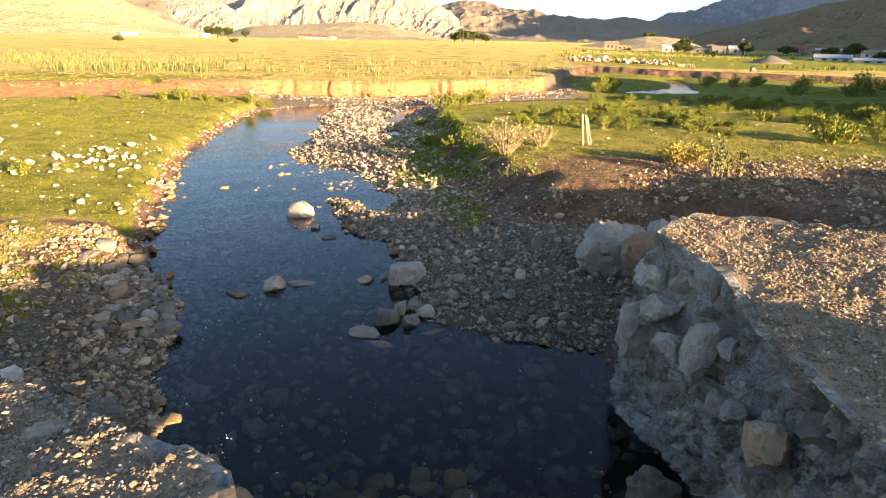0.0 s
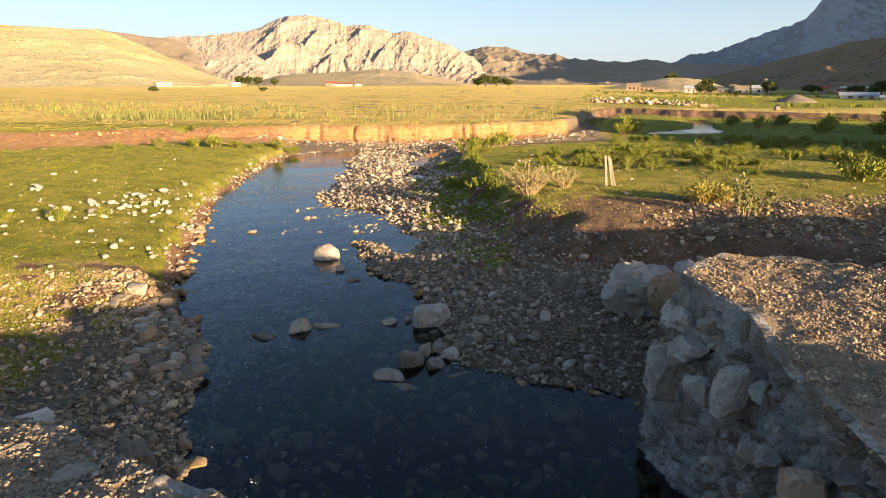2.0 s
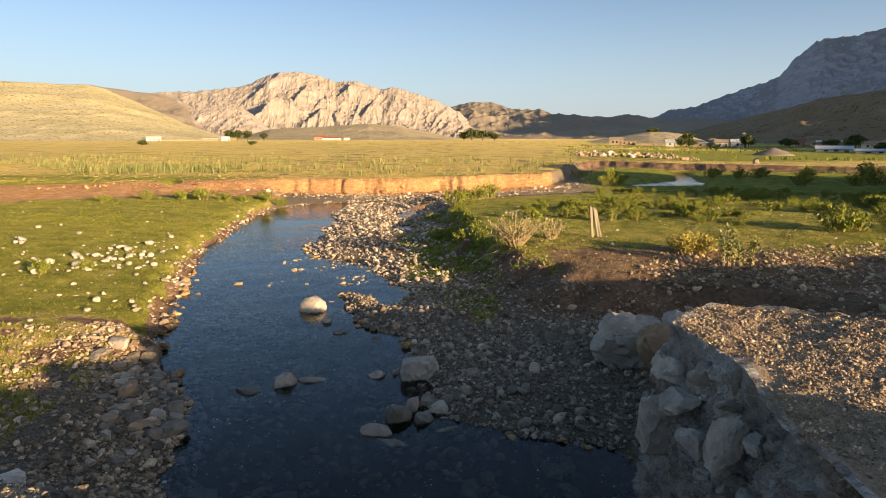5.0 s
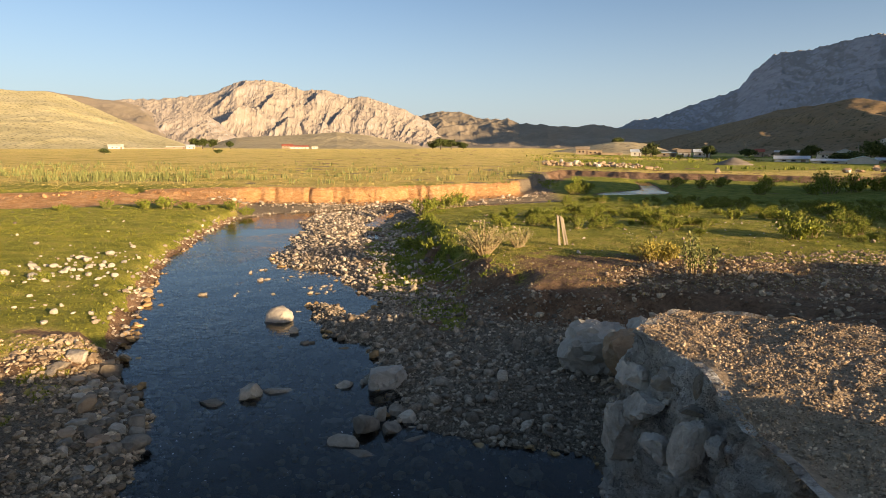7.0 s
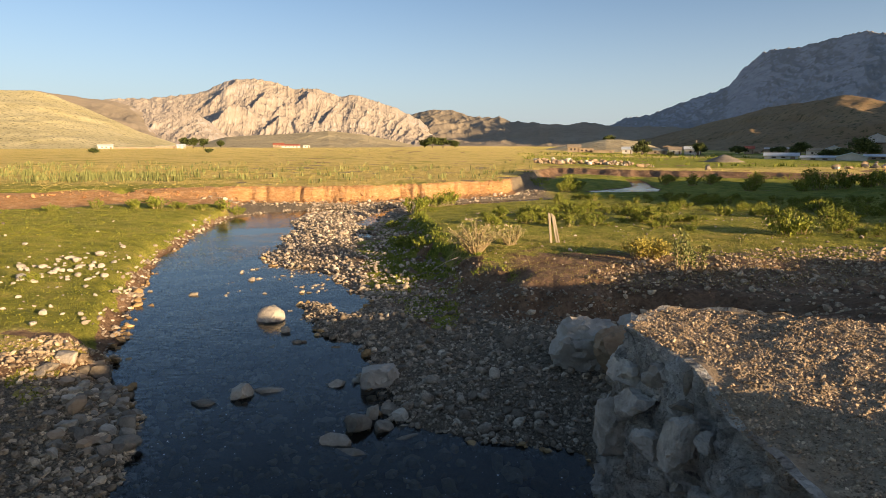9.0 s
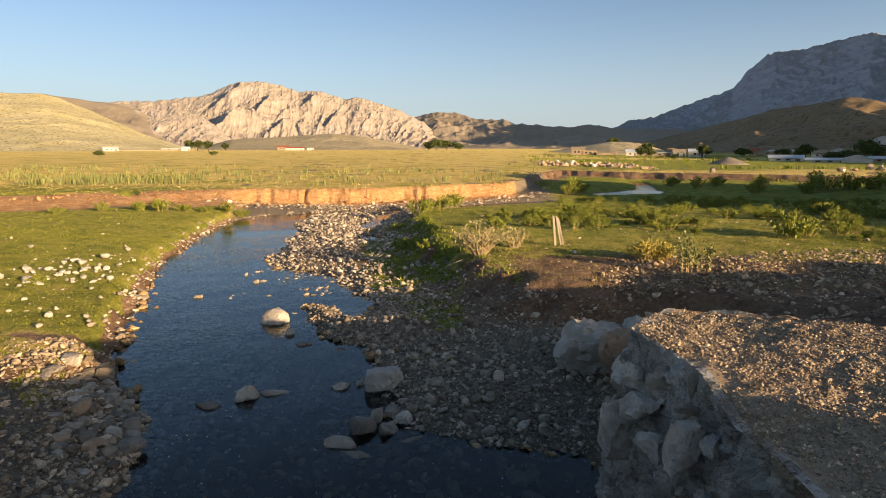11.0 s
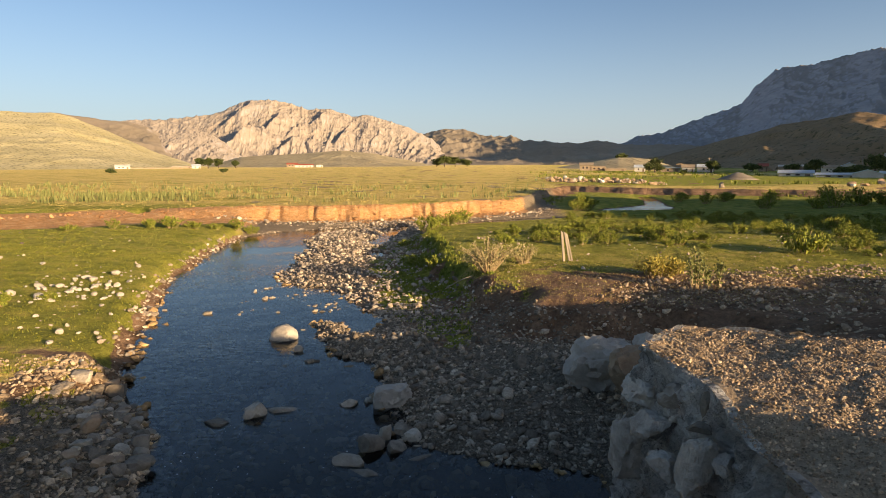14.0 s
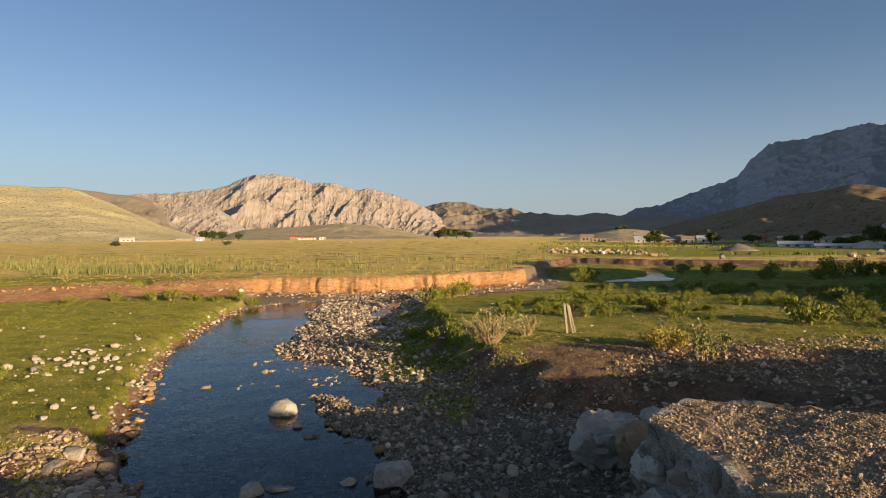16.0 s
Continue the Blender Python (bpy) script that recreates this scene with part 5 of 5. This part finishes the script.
shrub("dry_bush", 1.65, 15.3, 302, 0.50, 0.65, 45, 12, 0.055, MAT_DRYLEAF, "thin dry bush beside the larger twiggy bush", "bush", upright=0.8)
shrub("yellow_shrub", 4.35, 13.3, 303, 0.55, 0.56, 44, 30, 0.06, MAT_YELLOW, "low yellow-leaved shrub on the stony terrace")
shrub("yellow_shrub", 4.75, 13.5, 304, 0.35, 0.45, 24, 28, 0.055, MAT_YELLOW, "small yellow-leaved shrub beside a larger one")
shrub("tall_weed", 4.62, 11.9, 305, 0.20, 0.92, 10, 60, 0.06, MAT_SAGE, "tall pale green weed with leafy stems among stones", "weed", upright=0.45)
shrub("tall_weed", 4.98, 12.0, 306, 0.20, 0.74, 8, 56, 0.055, MAT_SAGE, "tall pale green weed beside a taller one", "weed", upright=0.45)

SHRUBS = [shrub("green_shrub", 1.5 + k * 1.7, 19 + (k * 37 % 11) * 0.8, 310 + k, 0.34 + 0.05 * (k % 3), 0.42 + 0.06 * (k % 4), 26, 34, 0.055, MAT_SHRUB,
                "bright green leafy shrub growing on the terrace", "shrub", "shrubs on the terrace") for k in range(6)]
g_shrub = np.random.RandomState(77)
made = 0
while made < 330:
    far = g_shrub.rand()
    y = 15.0 + 21 * far
    x = g_shrub.uniform(-1.4, 0.70 * y + 1)
    p = np.array([x]), np.array([y])
    if inside_distance(*p, TERRACE)[0] > 0.6 or fbm(p[0] * 0.30, p[1] * 0.45, 3, 66)[0] < 0.47 + 0.05 * (x < 5) or water_distance(*p)[0] < 0.5:
        continue
    if y < 18.5 and x < 9:
        continue
    shrub_copy(SHRUBS[made % 6], x, y, 0.28 + 0.6 * g_shrub.rand() ** 2, g_shrub.uniform(0, 360))
    made += 1
for x, y, s in ((-12.2, 26.6, 1.5), (-12.9, 26.2, 1.1), (-11.4, 27.0, 1.0), (-9.9, 28.2, 1.2), (-9.4, 28.6, 0.9), (-14.2, 25.6, 0.9), (-10.6, 27.4, 0.8), (-15.4, 24.6, 0.8),
                (-1.9, 23.5, 0.8), (-1.1, 18.2, 0.9), (-0.9, 17.6, 0.7), (-0.6, 16.6, 0.7), (-1.2, 26.5, 1.4), (-0.9, 28.2, 1.5), (-0.3, 29, 1.4), (0.3, 30, 1.6), (8.4, 41.5, 2.4), (7.9, 40.6, 1.8), (9.2, 43.6, 2.0),
                (20, 41, 1.7), (24, 42, 2.2), (26, 43.5, 2.6), (28, 44, 3.0), (30, 44.5, 2.8), (27, 46, 2.4), (23, 46.5, 2.0), (18.5, 46.8, 1.8), (20.5, 48.5, 1.6), (32, 46, 2.4), (29.5, 41.5, 2.2), (17.6, 50, 1.8), (19, 52.5, 1.7), (22, 51, 1.7), (25, 50, 2.0)):
    shrub_copy(SHRUBS[int(abs(x * 7)) % 6], x, y, s, (x * 57) % 360)
for x, y, s in ((9.2, 16.7, 1.5), (9.8, 17.0, 1.1), (10.9, 17.4, 0.9), (11.6, 17.8, 0.7), (11.2, 16.6, 0.6), (8.0, 19.6, 0.7), (6.2, 18.2, 0.6), (7.0, 17.6, 0.5), (12.6, 20.5, 1.1), (13.4, 21.5, 1.0),
                (11.4, 21.8, 1.2), (10.0, 22.4, 1.0), (12.0, 23.5, 1.2), (14.5, 24.0, 1.3), (9.0, 24.5, 0.9), (15.6, 25.5, 1.2), (6.8, 22.0, 0.9), (5.8, 24.8, 0.9)):
    shrub_copy(SHRUBS[int(abs(x * 7)) % 6], x, y, s, (x * 57) % 360)
for x, y, s in ((-8.7, 11.6, 0.7), (-8.3, 12.4, 0.5), (-9.6, 11.2, 0.6)):
    shrub_copy(SHRUBS[int(abs(x * 7)) % 6], x, y, s, (x * 57) % 360)

# two weathered slats that lean together, left from a fence
stake = thing("fence_post", 2.80, 15.5, float(height(np.array([2.8]), np.array([15.5]))[0]) - 0.08, 8)
for sx, tilt, tall, wide in ((-0.10, -6, 0.86, 0.06), (0.06, -12, 0.86, 0.05), (0.125, -13.5, 0.82, 0.04)):
    bm = bmesh.new()
    bmesh.ops.create_cube(bm, size=1, matrix=Matrix.Translation((0, 0, tall / 2)) @ Matrix.Diagonal((wide, 0.03, tall, 1)))
    for v in bm.verts:
        if v.co.z > tall * 0.9:
            v.co.z -= 0.05 * (v.co.x > 0)
    bmesh.ops.bevel(bm, geom=bm.edges[:], offset=0.006, segments=1, affect="EDGES")
    slat = part("slat", bm, MAT_POST, stake)
    slat.matrix_basis = pose(sx, 0.05 * sx, 0, 2, tilt, 0)
tagged(stake, "leaning weathered wooden slats of an old fence post", "post")
# a grey stick lying on the bank
stick_v = [(0, 0, 0), (0.35, 0.07, 0.03), (0.7, 0.09, 0.01)]
curve = bpy.data.curves.new("stick", "CURVE")
curve.dimensions, curve.bevel_depth, curve.bevel_resolution = "3D", 0.012, 2
sp = curve.splines.new("POLY")
sp.points.add(2)
for pt, co in zip(sp.points, stick_v):
    pt.co = (*co, 1)
curve.materials.append(MAT_POST)
stick = new("stick", curve)
stick.matrix_basis = pose(-0.25, 13.9, 0.42, 0, -22, 10)
tagged(stick, "dry grey stick lying on the bank edge", "stick")


def tree(x, y, z, tall, wide, seed, label, group="village trees"):
    g = np.random.RandomState(seed)
    e = thing("tree", x, y, z - 0.1)
    bm = bmesh.new()
    bmesh.ops.create_cone(bm, cap_ends=True, segments=8, radius1=0.05 * tall, radius2=0.02 * tall, depth=tall * 0.55, matrix=Matrix.Translation((0, 0, tall * 0.27)))
    for k in range(5):
        a = k * 1.256 + g.uniform(0, 1)
        bmesh.ops.create_cone(bm, cap_ends=True, segments=5, radius1=0.018 * tall, radius2=0.006 * tall, depth=tall * 0.4,
                              matrix=Matrix.Translation((math.cos(a) * wide * 0.18, math.sin(a) * wide * 0.18, tall * 0.5)) @ pose(0, 0, 0, 0, 35, math.degrees(a)))
    part("trunk", bm, MAT_BARK, e)
    n = 1500
    c = g.normal(size=(26, 3))
    c /= np.linalg.norm(c, axis=1)[:, None]
    c *= g.uniform(0.35, 0.85, (26, 1))
    p = c[g.randint(0, 26, n)] + g.normal(0, 0.17, (n, 3))
    p = p * (wide / 2, wide / 2, tall * 0.36) + (0, 0, tall * 0.60)
    d1, d2 = g.normal(size=(n, 3)), g.normal(size=(n, 3))
    s = wide * 0.045
    d1 *= s / np.linalg.norm(d1, axis=1)[:, None]
    d2 *= s / np.linalg.norm(d2, axis=1)[:, None]
    v = np.stack([p - d1, p + d2, p + d1, p - d2], 1).reshape(-1, 3)
    ob = new("crown", mesh_from("crown", v, np.arange(n * 4).reshape(-1, 4), MAT_TREE, smooth=False))
    ob.parent = e
    return tagged(e, label, "tree", group)

# ---- village, rubble and other far things ----
MAT_WHITEWASH = plain_material("whitewashed_wall", (0.45, 0.42, 0.37), (0.68, 0.64, 0.57), 1.5, 0.9, 0.2, 0.01)
MAT_MUDWALL = plain_material("mud_plaster", (0.26, 0.20, 0.13), (0.38, 0.30, 0.21), 1.5, 0.95, 0.3, 0.02)
MAT_TIN = plain_material("tin_roof", (0.34, 0.38, 0.42), (0.55, 0.60, 0.64), 2.0, 0.5, 0.1, 0.01)
MAT_REDROOF = plain_material("red_roof", (0.30, 0.08, 0.05), (0.42, 0.13, 0.08), 2.0, 0.8, 0.2, 0.01)
MAT_GREENROOF = plain_material("pale_green_roof", (0.40, 0.50, 0.46), (0.60, 0.70, 0.66), 2.0, 0.6, 0.1, 0.01)
MAT_DARKOPEN = plain_material("dark_window_glass", (0.02, 0.022, 0.025), (0.05, 0.05, 0.055), 3.0, 0.2, 0.0, 0.01)
MAT_WOODDOOR = plain_material("painted_door", (0.14, 0.10, 0.07), (0.24, 0.17, 0.12), 4.0, 0.7, 0.2, 0.01)
MAT_HEAP = plain_material("grey_gravel_heap", (0.15, 0.125, 0.095), (0.27, 0.23, 0.18), 3.0, 0.95, 0.6, 0.05)
hills = [ob for ob in scene.objects if ob.name.startswith(("hill", "mountain"))]
bpy.context.view_layer.update()


def rest(x, y):
    """The height of the land at a point, hills included."""
    z = float(height(np.array([x]), np.array([y]))[0])
    for ob in hills:
        ok, place, _, _ = ob.ray_cast(Vector((x, y, 900)), Vector((0, 0, -1)))
        if ok:
            z = max(z, place.z)
    return z


def box(bm, x, y, z, sx, sy, sz):
    bmesh.ops.create_cube(bm, size=1, matrix=Matrix.Translation((x, y, z)) @ Matrix.Diagonal((sx, sy, sz, 1)))


def house(x, y, w, d, h, rise, turn, wall_mat, roof_mat, label, windows=3, category="house"):
    """A low house: long side to the viewer, gable or flat roof."""
    e = thing("house", x, y, rest(x, y) - 0.15, turn)
    bm = bmesh.new()
    box(bm, 0, 0, h / 2, w, d, h)
    if rise > 0.2:
        for s in (-1, 1):
            a, b, c = bm.verts.new((s * w / 2, -d / 2, h)), bm.verts.new((s * w / 2, d / 2, h)), bm.verts.new((s * w / 2, 0, h + rise))
            bm.faces.new((a, b, c))
    part("wall", bm, wall_mat, e)
    bm = bmesh.new()
    if rise > 0.2:
        ang = math.atan2(rise, d / 2)
        ln = math.hypot(rise, d / 2) + 0.35
        for s in (-1, 1):
            m = Matrix.Translation((0, s * (d / 4 + 0.1), h + rise / 2 + 0.02)) @ Matrix.Rotation(-s * ang, 4, "X") @ Matrix.Diagonal((w + 0.6, ln, 0.10, 1))
            bmesh.ops.create_cube(bm, size=1, matrix=m)
    else:
        box(bm, 0, 0, h + 0.09, w + 0.5, d + 0.5, 0.18)
    part("roof", bm, roof_mat, e)
    for k in range(windows):
        bm = bmesh.new()
        ww, wh, wx0 = min(0.9, w * 0.12), h * 0.34, -w / 2 + w * (k + 1) / (windows + 1.6)
        for sx, sz, bx, bz in ((0, 1, ww, 0.07), (0, -1, ww, 0.07), (1, 0, 0.07, wh), (-1, 0, 0.07, wh)):
            box(bm, wx0 + sx * ww / 2, -d / 2 - 0.03, h * 0.58 + sz * wh / 2, bx, 0.10, bz)
        frame_ob = part("window", bm, MAT_WOODDOOR, e)
        bm = bmesh.new()
        box(bm, wx0, -d / 2 - 0.005, h * 0.58, ww, 0.05, wh)
        part("pane", bm, MAT_DARKOPEN, frame_ob, "dark window pane")
    bm = bmesh.new()
    box(bm, w / 2 - w * 0.16, -d / 2 - 0.02, h * 0.39, min(0.95, w * 0.14), 0.08, h * 0.76)
    part("door", bm, MAT_WOODDOOR, e)
    return tagged(e, label, category, "houses of the village")


for row in (
        (-197, 371, 8, 4, 1.7, 0.9, 28, MAT_WHITEWASH, MAT_WHITEWASH, "white house at the foot of the yellow hill", 2),
        (-182, 379, 30, 1.2, 0.7, 0, 26, MAT_MUDWALL, MAT_MUDWALL, "long low mud wall of a farmyard", 0),
        (-164, 398, 5, 3.5, 1.7, 1.0, 22, MAT_WHITEWASH, MAT_TIN, "small white house beside dark trees", 1),
        (-172, 396, 12, 3, 1.6, 0, 22, MAT_MUDWALL, MAT_TIN, "low farm shed beside a small white house", 1),
        (-121, 506, 14, 5, 1.9, 0.9, 10, MAT_WHITEWASH, MAT_REDROOF, "house with a red roof at the foot of the brown hill", 3),
        (-140, 542, 9, 5, 2.3, 1.2, 10, MAT_MUDWALL, MAT_REDROOF, "small brown house with a dark red roof", 2),
        (-110, 512, 5, 4, 2.0, 0, 10, MAT_WHITEWASH, MAT_MUDWALL, "small flat-roofed outbuilding beside a red-roofed house", 1),
        (52, 252, 5, 4, 2.2, 0.9, -12, MAT_MUDWALL, MAT_MUDWALL, "sunlit mud-coloured house on a low mound", 2),
        (57, 254, 6, 4, 1.6, 0, -12, MAT_MUDWALL, MAT_MUDWALL, "low flat-roofed house on a low mound", 2),
        (63, 250, 8, 3, 0.9, 0, -12, MAT_MUDWALL, MAT_MUDWALL, "low ruined wall on a low mound", 0),
        (67, 231, 3.6, 3, 1.7, 0.8, -16, MAT_WHITEWASH, MAT_TIN, "tiny white house at the edge of the village", 1),
        (79, 216, 4, 3, 1.8, 0.8, -20, MAT_WHITEWASH, MAT_MUDWALL, "small white house by the village trees", 1),
        (74, 219, 6, 3, 1.5, 0, -20, MAT_MUDWALL, MAT_TIN, "low shed by the village trees", 1),
        (84, 214, 5, 3, 1.9, 0.8, -20, MAT_WHITEWASH, MAT_TIN, "small white house with a grey roof", 1),
        (80, 150, 7, 4, 0.9, 0.6, -28, MAT_WHITEWASH, MAT_TIN, "long white house with a blue-grey tin roof", 2),
        (82, 137, 8, 3, 0.7, 0.35, -30, MAT_WHITEWASH, MAT_TIN, "long low shed with a tin roof", 2),
        (87, 135, 5.5, 5.5, 0.9, 0.8, 58, MAT_WHITEWASH, MAT_GREENROOF, "gabled shed with a pale green roof", 1),
        (121, 230, 8, 5, 1.8, 0.5, -28, MAT_MUDWALL, MAT_WHITEWASH, "dark house with a pale flat roof on the hillside", 2),
        (136, 221, 4.4, 5, 1.9, 1.1, 60, MAT_WHITEWASH, MAT_TIN, "white gabled house on the hillside", 1),
        (111, 190, 4, 3, 1.6, 0.7, -28, MAT_WHITEWASH, MAT_MUDWALL, "small whitewashed house among trees", 1),
        (186, 273, 8, 6, 2.4, 1.3, 58, MAT_WHITEWASH, MAT_TIN, "white gabled house high on the hillside", 1),
        (145, 216, 8, 2, 1.3, 0, -30, MAT_MUDWALL, MAT_MUDWALL, "long pale garden wall on the hillside", 0),
        (96, 139, 6, 3, 0.9, 0.4, -32, MAT_MUDWALL, MAT_TIN, "tin-roofed barn at the edge of the village", 2),
        (107, 222, 3, 3, 2.0, 0.8, -24, MAT_MUDWALL, MAT_REDROOF, "small house with a reddish roof", 1)):
    house(*row)

for x, y, tall, wide, label in (
        (-163.5, 403, 7, 8, "dark green tree beside a white farmhouse"), (-158, 402, 7.5, 8, "dark green tree beside a white farmhouse"), (-152, 404, 7, 7, "dark green tree beside a white farmhouse"),
        (-139, 398, 5.5, 5.5, "single dark green tree near the farm"),
        (-14, 482, 7, 9, "dark tree in a distant grove"), (-8, 480, 9, 11, "dark tree in a distant grove"), (0, 484, 8, 12, "dark tree in a distant grove"), (9, 482, 6, 9, "dark tree in a distant grove"),
        (61, 200, 3.6, 3.4, "round green tree in the meadow"), (64, 199, 3.2, 3.0, "round green tree in the meadow"), (66.5, 212, 5.2, 5.0, "green tree beside the village houses"),
        (82, 204, 4.4, 4.2, "green tree beside the village houses"), (84, 207, 3.5, 4, "green tree beside the village houses"), (98, 174, 4.6, 4.6, "rounded tree above the village houses"), (95, 172, 3.0, 3.4, "small dark tree above the village houses"),
        (99, 151, 5.6, 5.2, "large dark tree above the sheds"), (93, 148, 2.8, 6, "wide dark bush above the sheds"), (89, 146, 2.4, 5, "wide dark bush above the sheds"), (104, 154, 4, 5, "dark tree above the sheds"),
        (57.4, 160, 1.6, 1.9, "round dark bush in the meadow"), (106, 406, 5, 8, "dark tree on the sunlit mound"), (88, 226, 3.0, 5, "dark bushes below the hill"), (100, 215, 3.0, 6, "dark bushes below the hill"), (108, 205, 3, 5, "dark bushes below the hill"),
        (-88, 160, 1.6, 3, "round dark bush on the plain"), (-62, 168, 1.5, 2.5, "round dark bush on the plain"), (150, 222, 4, 4, "dark tree on the hillside"), (128, 224, 3.4, 4.5, "dark tree on the hillside")):
    tree(x, y, rest(x, y), tall, wide, int(abs(x * 13 + y * 7)) % 9999, label)


def rubble(x, y, length, width, tall, count, seed, label, turn=0):
    g = np.random.RandomState(seed)
    e = thing("rubble_heap", x, y, float(height(np.array([x]), np.array([y]))[0]) - 0.05, turn)
    for k in range(count):
        a, b = g.uniform(-1, 1), g.normal(0, 0.4)
        s = g.uniform(0.3, 1.0) ** 1.6 * tall
        px, py = a * length / 2, b * width / 2
        ca, sa = math.cos(radians(turn)), math.sin(radians(turn))
        wx1, wy1 = x + px * ca - py * sa, y + px * sa + py * ca
        dz = float(height(np.array([wx1]), np.array([wy1]))[0]) - e.location.z
        place_rock("stone", px, py, dz + s * 0.25 + max(0, 0.5 - abs(b)) * tall * 1.5 * g.rand(), (s * g.uniform(0.9, 1.5), s, s * g.uniform(0.6, 1.0)), g.uniform(0, 360), g.uniform(-20, 20), 0, g.randint(0, 9), 2, MAT_TANSTONE if g.rand() < 0.7 else MAT_RUBBLE, 8, e)
    return tagged(e, label, "rubble")


rubble(17.6, 80.0, 12.5, 4.0, 0.60, 240, 401, "long heap of pale broken rocks on a low mound", 2)
rubble(25.6, 80.5, 2.4, 1.5, 0.65, 18, 402, "small heap of pale broken rocks in the meadow", 8)
rubble(43.5, 62.5, 8.5, 3.5, 0.75, 55, 403, "heap of pale broken rocks beside the stream hollow", -20)
rubble(115, 232, 14, 6, 1.6, 26, 404, "outcrop of broken rock beside the village", -25)
rock(26.2, 62.5, (0.7, 0.6, 0.8), "single upright boulder standing in the meadow", 0, 0, 3, rest(26.2, 62.5), sub=3, name="boulder")
g_cone = bmesh.new()
bmesh.ops.create_cone(g_cone, cap_ends=True, segments=40, radius1=4.0, radius2=0.25, depth=1.5, matrix=Matrix.Translation((0, 0, 0.7)))
bmesh.ops.subdivide_edges(g_cone, edges=g_cone.edges[:], cuts=3, use_grid_fill=True)
for v in g_cone.verts:
    v.co += Vector((1, 1, 0.6)) * (noise.noise(v.co * 1.3) * 0.22)
for f in g_cone.faces:
    f.smooth = True
heap_ob = part("gravel_heap", g_cone, MAT_HEAP, None)
heap_ob.matrix_basis = pose(54.7, 123.4, rest(54.7, 123.4) - 0.05)
tagged(heap_ob, "cone-shaped heap of grey gravel in the meadow", "gravel heap")


def pole(x, y, tall):
    e = thing("utility_pole", x, y, rest(x, y) - 0.1)
    bm = bmesh.new()
    bmesh.ops.create_cone(bm, cap_ends=True, segments=8, radius1=0.14, radius2=0.09, depth=tall, matrix=Matrix.Translation((0, 0, tall / 2)))
    part("shaft", bm, MAT_POST, e)
    bm = bmesh.new()
    box(bm, 0, 0, tall - 0.4, 1.2, 0.1, 0.12)
    part("crossarm", bm, MAT_POST, e)
    tagged(e, "grey wooden utility pole among the village houses", "pole", "utility poles")


for x, y in ((104, 226), (141, 222), (160, 226), (86, 216)):
    pole(x, y, 5.0)
